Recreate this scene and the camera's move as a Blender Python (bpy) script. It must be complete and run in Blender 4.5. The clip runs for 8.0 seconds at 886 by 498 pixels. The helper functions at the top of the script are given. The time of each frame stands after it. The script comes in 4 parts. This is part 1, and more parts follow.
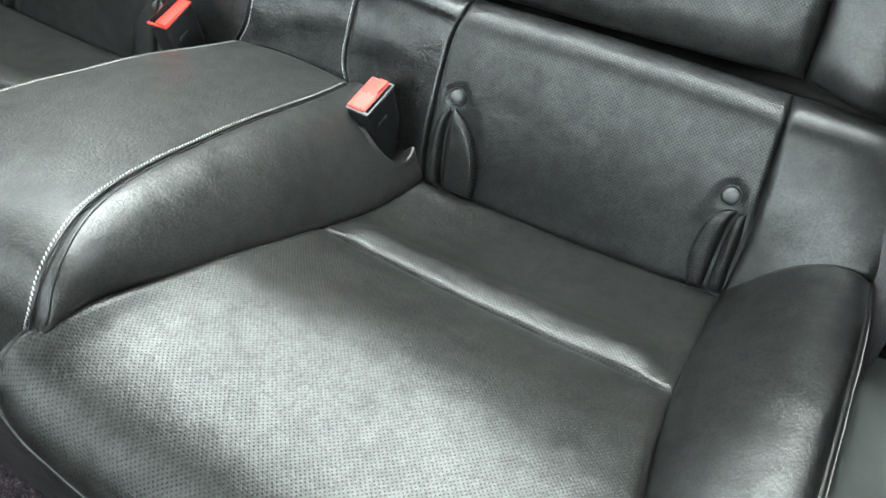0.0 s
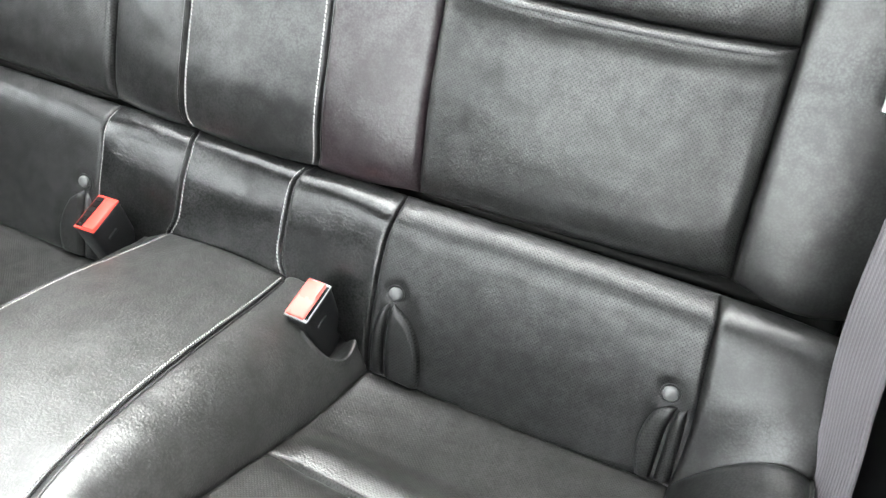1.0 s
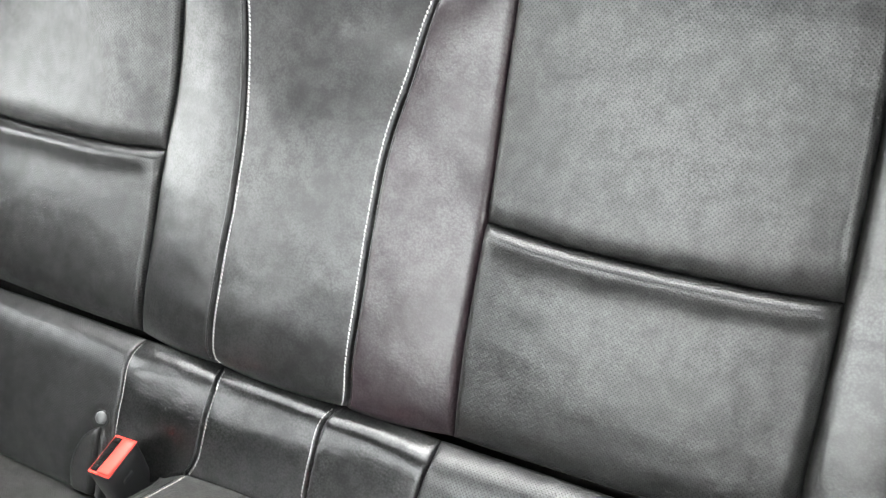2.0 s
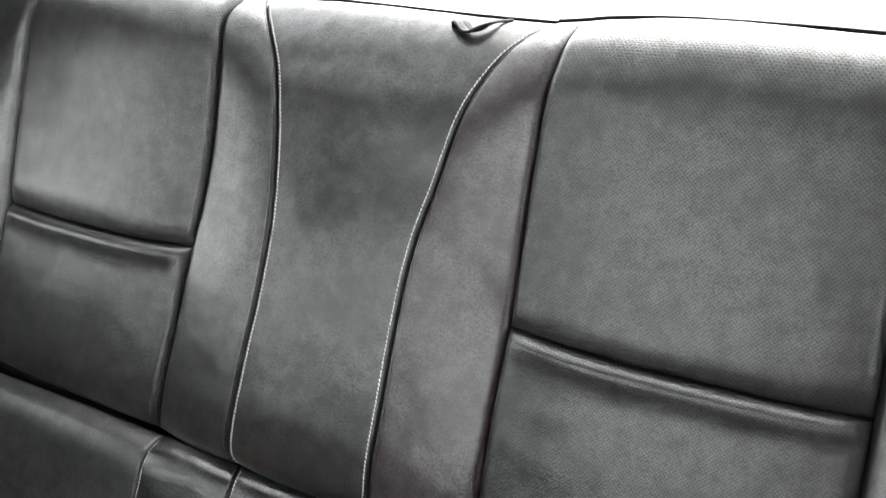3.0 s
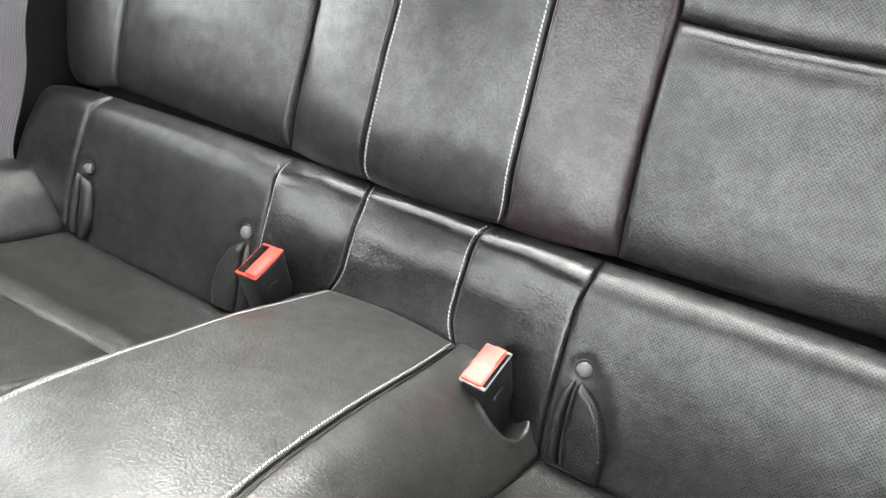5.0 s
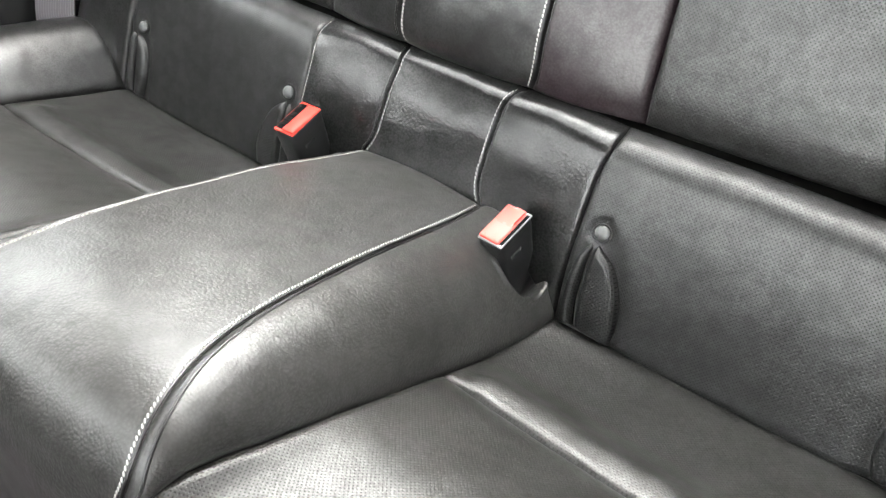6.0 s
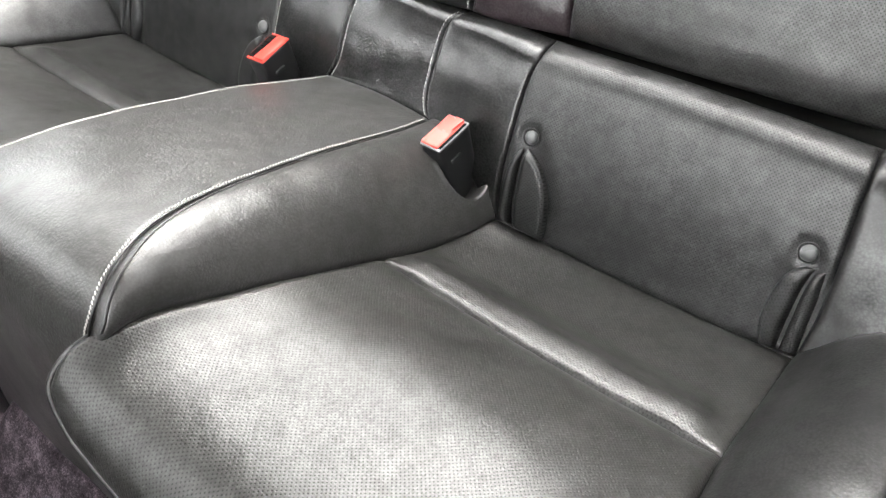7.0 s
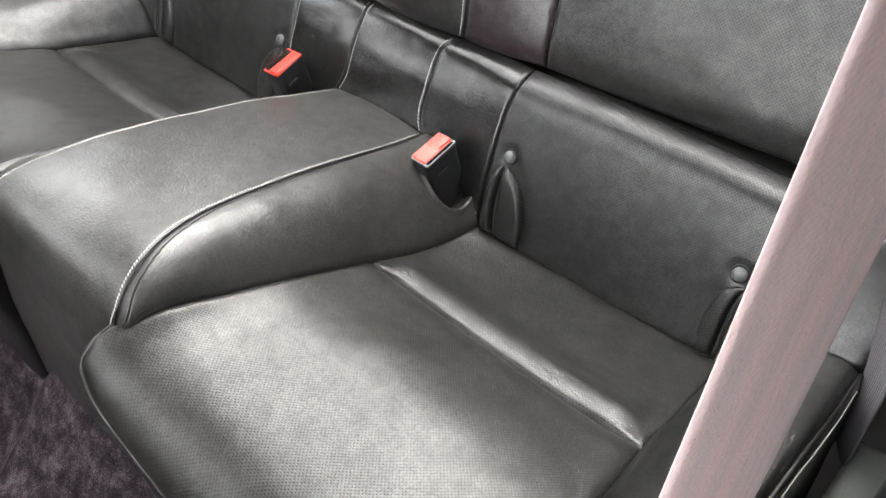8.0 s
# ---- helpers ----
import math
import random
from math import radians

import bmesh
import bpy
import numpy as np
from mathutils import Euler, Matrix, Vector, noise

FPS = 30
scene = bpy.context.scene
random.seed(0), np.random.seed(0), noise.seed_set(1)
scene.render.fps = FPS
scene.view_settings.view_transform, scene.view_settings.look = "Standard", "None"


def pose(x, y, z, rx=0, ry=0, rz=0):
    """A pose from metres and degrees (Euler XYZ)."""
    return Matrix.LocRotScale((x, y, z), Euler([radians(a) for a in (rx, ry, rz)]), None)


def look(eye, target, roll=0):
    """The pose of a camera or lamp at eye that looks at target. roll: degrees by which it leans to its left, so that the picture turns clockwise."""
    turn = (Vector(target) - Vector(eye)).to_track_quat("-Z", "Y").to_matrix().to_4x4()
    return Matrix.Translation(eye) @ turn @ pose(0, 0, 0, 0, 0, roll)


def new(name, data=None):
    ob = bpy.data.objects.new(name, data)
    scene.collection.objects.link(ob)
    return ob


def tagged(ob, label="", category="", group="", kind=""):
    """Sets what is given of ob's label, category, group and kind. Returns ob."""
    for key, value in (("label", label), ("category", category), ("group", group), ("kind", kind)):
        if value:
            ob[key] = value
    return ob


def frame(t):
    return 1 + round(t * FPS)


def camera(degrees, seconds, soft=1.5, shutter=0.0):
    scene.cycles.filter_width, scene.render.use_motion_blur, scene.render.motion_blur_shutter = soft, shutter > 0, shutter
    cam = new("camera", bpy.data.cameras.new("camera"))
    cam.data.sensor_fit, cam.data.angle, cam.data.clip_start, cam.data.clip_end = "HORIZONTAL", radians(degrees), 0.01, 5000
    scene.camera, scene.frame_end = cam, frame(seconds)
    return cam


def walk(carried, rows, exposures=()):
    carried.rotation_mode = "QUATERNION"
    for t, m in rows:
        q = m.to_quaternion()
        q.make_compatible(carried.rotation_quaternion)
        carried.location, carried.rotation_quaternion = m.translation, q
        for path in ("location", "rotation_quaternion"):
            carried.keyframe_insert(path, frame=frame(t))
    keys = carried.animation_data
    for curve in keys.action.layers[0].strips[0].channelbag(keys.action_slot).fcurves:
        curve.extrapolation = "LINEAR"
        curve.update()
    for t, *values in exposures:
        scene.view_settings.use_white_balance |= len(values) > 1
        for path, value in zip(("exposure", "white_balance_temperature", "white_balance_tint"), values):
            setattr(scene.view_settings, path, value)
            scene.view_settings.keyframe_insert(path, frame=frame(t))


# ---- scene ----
cam = camera(58.8, 8.0)
PATH = [
    (0, (0.524, 0.017, 0.802), (-0.186, 1.265, -0.59), 2.3),
    (0.5, (0.499, 0.067, 0.867), (-0.13, 1.351, -0.531), 2.5),
    (1, (0.474, 0.107, 0.915), (-0.147, 1.484, -0.396), 2.0),
    (1.5, (0.437, 0.115, 0.943), (-0.223, 1.646, -0.161), 2.4),
    (2, (0.419, 0.136, 0.958), (-0.311, 1.74, 0.012), 1.6),
    (2.2, (0.393, 0.13, 0.964), (-0.302, 1.766, 0.046), 2.5),
    (3.5, (0.409, 0.135, 0.983), (-0.448, 1.796, 0.271), 1.5),
    (4, (0.383, 0.119, 0.939), (-0.493, 1.766, 0.219), 1.5),
    (4.5, (0.379, 0.092, 0.856), (-0.508, 1.709, 0.084), 1.9),
    (5, (0.378, 0.074, 0.807), (-0.527, 1.533, -0.22), 2.3),
    (5.2, (0.385, 0.075, 0.78), (-0.56, 1.478, -0.286), 2.5),
    (6.3, (0.465, 0.077, 0.802), (-0.487, 1.234, -0.523), -0.2),
    (6.5, (0.494, 0.07, 0.803), (-0.468, 1.197, -0.54), -1.1),
    (7, (0.567, 0.048, 0.801), (-0.427, 1.174, -0.52), -2.0),
    (7.5, (0.603, 0.027, 0.838), (-0.384, 1.112, -0.522), -1.8),
    (8, (0.64, 0.044, 0.889), (-0.385, 1.084, -0.477), -2.0),
]
walk(cam, [(t, look(eye, target, roll)) for t, eye, target, roll in PATH], [
    (0.0, 2.97, 6230, -1), (0.5, 3.3, 6340, 3), (1.0, 3.62, 6500, 8), (1.5, 3.72, 6600, 10), (2.0, 3.62, 6600, 10), (3.5, 2.1, 6600, 9),
    (4.0, 2.0, 6650, 9), (4.5, 2.95, 6700, 9), (5.0, 3.5, 6700, 9), (6.5, 3.5, 6750, 11), (8.0, 3.03, 6750, 13)])

# ---- light ----
world = bpy.data.worlds.new("sky")
scene.world = world
world.use_nodes = True
wn = world.node_tree.nodes
sky = wn.new("ShaderNodeTexSky")
sky.sky_type, sky.sun_disc = "NISHITA", False
sky.sun_elevation, sky.sun_rotation = radians(58), radians(-17)
sky.dust_density, sky.ozone_density = 1.0, 1.0
soft = wn.new("ShaderNodeHueSaturation")
soft.inputs["Saturation"].default_value = 0.08
world.node_tree.links.new(sky.outputs["Color"], soft.inputs["Color"])
world.node_tree.links.new(soft.outputs["Color"], wn["Background"].inputs["Color"])
wn["Background"].inputs["Strength"].default_value = 0.20

sun = new("sun", bpy.data.lights.new("sun", "SUN"))
sun.data.energy, sun.data.angle, sun.data.color = 0.42, radians(56), (1.0, 0.97, 0.93)
sun.matrix_world = look((0, 0, 0), (0.15, -0.51, -0.85))


# ---- materials ----
class Mat:
    """A node material under construction."""

    def __init__(self, name, rough=0.5, metal=0.0, spec=0.5):
        self.m = bpy.data.materials.new(name)
        self.m.use_nodes = True
        self.t = self.m.node_tree
        self.b = self.t.nodes["Principled BSDF"]
        self.b.inputs["Roughness"].default_value = rough
        self.b.inputs["Metallic"].default_value = metal
        self.b.inputs["Specular IOR Level"].default_value = spec

    def node(self, kind, values=(), **props):
        n = self.t.nodes.new(kind)
        for k, v in props.items():
            setattr(n, k, v)
        for k, v in dict(values).items():
            n.inputs[k].default_value = v
        return n

    def link(self, a, b):
        self.t.links.new(a, b)

    def coords(self, which="Object"):
        return self.node("ShaderNodeTexCoord").outputs[which]

    def noise(self, vec, scale, detail=4.0, rough=0.55):
        n = self.node("ShaderNodeTexNoise", {"Scale": scale, "Detail": detail, "Roughness": rough})
        self.link(vec, n.inputs["Vector"])
        return n.outputs["Fac"]

    def ramp(self, fac, stops):
        n = self.node("ShaderNodeValToRGB")
        e = n.color_ramp.elements
        while len(e) < len(stops):
            e.new(0.5)
        for el, (p, c) in zip(e, stops):
            el.position = p
            el.color = (*c, 1.0) if isinstance(c, tuple) else (c, c, c, 1.0)
        self.link(fac, n.inputs["Fac"])
        return n.outputs["Color"]

    def math(self, op, a, b=0.0):
        n = self.node("ShaderNodeMath", operation=op)
        for i, v in enumerate((a, b)):
            if isinstance(v, (int, float)):
                n.inputs[i].default_value = v
            else:
                self.link(v, n.inputs[i])
        return n.outputs[0]

    def mix(self, fac, a, b):
        n = self.node("ShaderNodeMix", data_type="RGBA")
        self.link(fac, n.inputs[0])
        for i, v in ((6, a), (7, b)):
            if isinstance(v, tuple):
                n.inputs[i].default_value = (*v, 1.0)
            else:
                self.link(v, n.inputs[i])
        return n.outputs[2]

    def bump(self, height, dist, strength=1.0, after=None):
        n = self.node("ShaderNodeBump", {"Distance": dist, "Strength": strength})
        self.link(height, n.inputs["Height"])
        if after is not None:
            self.link(after, n.inputs["Normal"])
        return n.outputs["Normal"]

    def done(self, colour=None, rough=None, normal=None):
        for v, k in ((colour, "Base Color"), (rough, "Roughness"), (normal, "Normal")):
            if v is None:
                continue
            if isinstance(v, tuple):
                self.b.inputs[k].default_value = (*v, 1.0)
            else:
                self.link(v, self.b.inputs[k])
        return self.m


def leather(name, perforated=False, rough=0.30, grain=1.0, pits=1.0, tint=(0.0052, 0.0052, 0.0050), scuffed=0.0, polish=0.20, finish=1.0):
    """Black coated leather: pebbled grain, fine creases, patches worn smooth or dull, and pale scuffs; the perforated kind has rows of small pits."""
    m = Mat(name, spec=1.0)
    p = m.coords("Object")
    worn = m.noise(p, 9.0, 5.0, 0.6)
    blot = m.noise(p, 60.0, 4.0, 0.6)
    # pebbles about 2 mm across, flattened where the leather is worn
    bend = m.node("ShaderNodeVectorMath", operation="SCALE")
    wob = m.node("ShaderNodeTexNoise", {"Scale": 55.0, "Detail": 2.0})
    m.link(p, wob.inputs["Vector"])
    m.link(wob.outputs["Color"], bend.inputs[0])
    bend.inputs["Scale"].default_value = 0.006
    q = m.node("ShaderNodeVectorMath", operation="ADD")
    m.link(p, q.inputs[0])
    m.link(bend.outputs[0], q.inputs[1])
    pebble = m.node("ShaderNodeTexVoronoi", {"Scale": 470.0, "Randomness": 1.0, "Smoothness": 0.35}, feature="SMOOTH_F1")
    m.link(q.outputs[0], pebble.inputs["Vector"])
    crease = m.noise(q.outputs[0], 210.0, 4.0, 0.7)
    keep = m.ramp(m.noise(p, 15.0, 3.0), [(0.35, 0.45), (0.62, 1.0)])
    g = m.math("MULTIPLY", m.math("SUBTRACT", 1.0, pebble.outputs["Distance"]), keep)
    n = m.bump(crease, 0.0011, 0.30 * grain)
    coat = m.ramp(blot, [(0.30, 0.80 * finish), (0.70, 0.96 * finish)])
    m.b.inputs["Coat IOR"].default_value = 1.5
    m.link(m.math("ADD", m.math("MULTIPLY", m.math("SUBTRACT", blot, 0.5), 0.07), polish), m.b.inputs["Coat Roughness"])
    n = m.bump(g, 0.00075, 0.45 * grain, n)
    gloss = m.ramp(m.math("ADD", m.math("MULTIPLY", g, 0.7), m.math("MULTIPLY", blot, 0.6)), [(0.38, 0.16), (0.85, 0.46)])
    light = tuple(c * 1.4 for c in tint)
    col = m.ramp(worn, [(0.35, tint), (0.68, light)])
    rub = m.math("MULTIPLY", m.math("SUBTRACT", blot, 0.5), 0.10)
    r = m.math("ADD", m.math("ADD", m.math("MULTIPLY", worn, 0.07), rub), rough - 0.035)
    r = m.math("MAXIMUM", r, 0.285)
    # dull scuffs where the finish has worn
    if scuffed:
        scuff = m.ramp(m.noise(p, 70.0, 5.0, 0.65), [(0.46, 0.0), (0.82, 1.0)])
        area = m.ramp(m.noise(p, 7.0, 2.0), [(0.44, 0.0), (0.66, scuffed)])
        col = m.mix(m.math("MULTIPLY", scuff, area), col, tuple(c * 2.4 for c in tint))
    if perforated:
        uv = m.coords("UV")
        rot = m.node("ShaderNodeMapping", {"Rotation": (0, 0, radians(45)), "Scale": (395.0, 395.0, 395.0)})
        m.link(uv, rot.inputs["Vector"])
        dots = m.node("ShaderNodeTexVoronoi", {"Scale": 1.0, "Randomness": 0.0}, voronoi_dimensions="2D")
        m.link(rot.outputs["Vector"], dots.inputs["Vector"])
        hole = m.ramp(dots.outputs["Distance"], [(0.10, 0.0), (0.31, 1.0)])
        n = m.bump(hole, 0.0005, 0.30 * pits, n)
        col = m.mix(hole, (0.004, 0.004, 0.004), col)
        keep = m.math("ADD", m.math("MULTIPLY", hole, 0.5 * pits), 1 - 0.5 * pits)
        gloss, coat = m.math("MULTIPLY", gloss, keep), m.math("MULTIPLY", coat, keep)
    m.link(gloss, m.b.inputs["Specular IOR Level"])
    m.link(n, m.b.inputs["Coat Normal"])
    m.link(coat, m.b.inputs["Coat Weight"])
    return m.done(col, r, n)


def fabric(name, colour, scale=2300.0, rough=0.8, weave=0.66, streaks=0.0, ribs=0.0):
    m = Mat(name, rough, spec=0.25)
    uv = m.coords("UV")
    w = m.node("ShaderNodeTexWave", {"Scale": scale / 10.0, "Distortion": 0.6, "Detail": 1.0}, bands_direction="DIAGONAL")
    m.link(uv, w.inputs["Vector"])
    fine = m.noise(m.coords("Object"), 560.0, 3.0)
    dark = tuple(c * weave for c in colour)
    col = m.mix(m.math("MULTIPLY", w.outputs["Fac"], fine), dark, colour)
    n = m.bump(w.outputs["Fac"], 0.0004, 0.7 * (1 - weave))
    n = m.bump(fine, 0.0006, 0.5, n)
    if ribs:
        # fine ribs along the webbing
        sep = m.node("ShaderNodeSeparateXYZ")
        m.link(uv, sep.inputs["Vector"])
        wave = m.math("ADD", m.math("MULTIPLY", m.math("SINE", m.math("MULTIPLY", sep.outputs["X"], 2 * math.pi / 0.0030)), 0.5), 0.5)
        col = m.mix(m.math("MULTIPLY", wave, ribs), col, tuple(c * 0.45 for c in colour))
        n = m.bump(wave, 0.0006, 0.5, n)
    if streaks:
        # long rubbed streaks and a few frayed spots
        long = m.node("ShaderNodeMapping", {"Scale": (150.0, 5.0, 1.0)})
        m.link(uv, long.inputs["Vector"])
        f = m.ramp(m.noise(long.outputs["Vector"], 1.0, 4.0, 0.6), [(0.36, 0.0), (0.66, streaks)])
        col = m.mix(f, col, tuple(c * k for c, k in zip(colour, (0.66, 0.80, 0.86))))
        fray = m.ramp(m.noise(uv, 260.0, 5.0, 0.75), [(0.60, 0.0), (0.72, 0.5 * streaks)])
        col = m.mix(fray, col, tuple(c * k for c, k in zip(colour, (0.8, 0.55, 0.58))))
        n = m.bump(fray, 0.0008, 0.6, n)
    return m.done(col, None, n)


def plastic(name, colour, rough=0.5, grain=0.35, vary=0.3, spec=0.4):
    m = Mat(name, rough, spec=spec)
    p = m.coords("Object")
    f = m.noise(p, 900.0, 2.0)
    s = m.noise(p, 16.0, 4.0)
    col = m.ramp(s, [(0.3, tuple(c * (1 - vary) for c in colour)), (0.7, colour)])
    r = m.math("ADD", m.math("MULTIPLY", s, 0.16), rough - 0.08)
    return m.done(col, r, m.bump(f, 0.0005, grain))


def carpet(name):
    m = Mat(name, 0.95, spec=0.1)
    p = m.coords("Object")
    a = m.noise(p, 520.0, 4.0, 0.8)
    b = m.noise(p, 42.0, 4.0, 0.65)
    f = m.math("ADD", m.math("MULTIPLY", a, 0.6), m.math("MULTIPLY", b, 0.5))
    col = m.ramp(f, [(0.40, (0.014, 0.012, 0.013)), (0.55, (0.070, 0.056, 0.066)), (0.68, (0.27, 0.22, 0.25))])
    return m.done(col, None, m.bump(f, 0.006, 0.9))


def thread(name, colour):
    m = Mat(name, 0.65, spec=0.3)
    f = m.noise(m.coords("Object"), 1500.0, 2.0)
    return m.done(m.ramp(f, [(0.3, tuple(c * 0.6 for c in colour)), (0.7, colour)]), None, m.bump(f, 0.0003, 0.6))


def glass(name):
    m = Mat(name, 0.0, spec=0.5)
    m.b.inputs["Transmission Weight"].default_value = 1.0
    m.b.inputs["IOR"].default_value = 1.02
    return m.done((0.93, 0.96, 0.95))


def concrete(name, colour):
    m = Mat(name, 0.9, spec=0.2)
    p = m.coords("Object")
    f = m.noise(p, 3.0, 8.0, 0.7)
    return m.done(m.ramp(f, [(0.3, tuple(c * 0.7 for c in colour)), (0.7, colour)]), None, m.bump(f, 0.01, 0.4))


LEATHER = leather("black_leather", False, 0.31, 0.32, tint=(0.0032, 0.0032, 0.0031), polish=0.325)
# scuffed console leather; its paler base also stands in for light on the flank
WORNLIT = leather("scuffed_lit_leather", False, 0.39, 0.75, scuffed=0.7, tint=(0.0150, 0.0149, 0.0142), polish=0.325)
# one perforated leather in three tones: lit cushion paler, shaded back and roll darker
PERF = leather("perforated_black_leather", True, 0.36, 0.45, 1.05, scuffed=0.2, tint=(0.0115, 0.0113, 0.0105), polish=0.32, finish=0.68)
PERFSOFT = leather("shaded_perforated_leather", True, 0.31, 0.55, 1.05, tint=(0.0034, 0.0034, 0.0032), polish=0.32)
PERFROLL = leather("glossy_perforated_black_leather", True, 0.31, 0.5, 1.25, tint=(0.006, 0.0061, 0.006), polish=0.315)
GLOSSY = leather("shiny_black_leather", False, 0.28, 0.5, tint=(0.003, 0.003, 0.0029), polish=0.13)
# black leather with a reddish reflection painted into its base colour
REDSHEEN = leather("red_sheen_black_leather", False, 0.31, 0.45, tint=(0.0080, 0.0046, 0.0058), polish=0.32, finish=0.88)
PLASTIC = plastic("black_plastic", (0.012, 0.012, 0.0125), 0.36)
LEDGE = plastic("grey_ledge_plastic", (0.085, 0.094, 0.090), 0.6)
MATTE = plastic("matte_black_plastic", (0.006, 0.006, 0.006), 0.85, spec=0.08)
TRIM = plastic("grey_trim_plastic", (0.018, 0.020, 0.020), 0.55)
RED = plastic("red_plastic", (0.72, 0.055, 0.04), 0.30, 0.05, 0.15, 0.15)
# the red button plastic, lightened to carry the glare on the near buckle
SALMON = plastic("glare_red_plastic", (0.76, 0.11, 0.09), 0.26, 0.05, 0.12, 0.25)
SILVER = plastic("pale_grey_plastic", (0.30, 0.30, 0.30), 0.35, 0.1)
STUD = plastic("grey_stud_plastic", (0.11, 0.113, 0.113), 0.28, 0.1)
THREAD = thread("pale_grey_thread", (0.56, 0.55, 0.525))
BELT = fabric("grey_belt_webbing", (0.15, 0.14, 0.152), ribs=0.7)
BELTPINK = fabric("faded_belt_webbing", (0.72, 0.535, 0.525), weave=0.88, streaks=0.8)
CARPET = carpet("charcoal_carpet")
HEADLINER = fabric("headliner_cloth", (0.022, 0.022, 0.023), 900.0)
SHELFCLOTH = fabric("pale_shelf_cloth", (0.62, 0.62, 0.61), 900.0)
GLASS = glass("window_glass")
GROUND = concrete("pale_concrete", (0.30, 0.30, 0.29))
STEEL = Mat("brushed_steel", 0.3, 1.0).done((0.62, 0.62, 0.62))


# ---- mesh helpers ----
def empty(name, at=(0, 0, 0)):
    ob = new(name)
    ob.location = at
    ob.empty_display_size = 0.05
    return ob


def link_mesh(name, mesh, material, parent=None, label=""):
    mesh.materials.append(material)
    ob = new(name, mesh)
    if parent is not None:
        ob.parent = parent
        ob.matrix_parent_inverse = Matrix.Translation(-parent.matrix_basis.translation) if parent.data is None else Matrix()
    if label:
        tagged(ob, label)
    return ob


def part(name, bm, material, parent=None, label="", smooth=True):
    mesh = bpy.data.meshes.new(name)
    bm.to_mesh(mesh)
    bm.free()
    for p in mesh.polygons:
        p.use_smooth = smooth
    return link_mesh(name, mesh, material, parent, label)


def arr(points):
    return np.array(points, float)


def mirror(points):
    p = arr(points).copy()
    p[:, 0] *= -1
    return p


def spline(points, n):
    """n points at even steps along a Catmull-Rom curve through the given ones."""
    p = arr(points)
    if len(p) == 2:
        return p[0] + (p[1] - p[0]) * np.linspace(0, 1, n)[:, None]
    q = np.vstack([2 * p[0] - p[1], p, 2 * p[-1] - p[-2]])
    fine = []
    for i in range(1, len(q) - 2):
        a, b, c, d = q[i - 1], q[i], q[i + 1], q[i + 2]
        u = np.linspace(0, 1, 24, endpoint=False)[:, None]
        fine.append(0.5 * (2 * b + (c - a) * u + (2 * a - 5 * b + 4 * c - d) * u ** 2 + (3 * b - a - 3 * c + d) * u ** 3))
    fine = np.vstack([*fine, p[-1:]])
    s = np.r_[0, np.cumsum(np.linalg.norm(np.diff(fine, axis=0), axis=1))]
    at = np.linspace(0, s[-1], n)
    return np.stack([np.interp(at, s, fine[:, k]) for k in range(3)], 1)


def length(points):
    return float(np.linalg.norm(np.diff(spline(points, 60), axis=0), axis=1).sum())


def ease(n, a=0.5):
    u = np.linspace(0, 1, n)
    return u - a * np.sin(2 * np.pi * u) / (2 * np.pi)


def sample(curve, u):
    k = np.linspace(0, 1, len(curve))
    return np.stack([np.interp(u, k, curve[:, i]) for i in range(3)], 1)


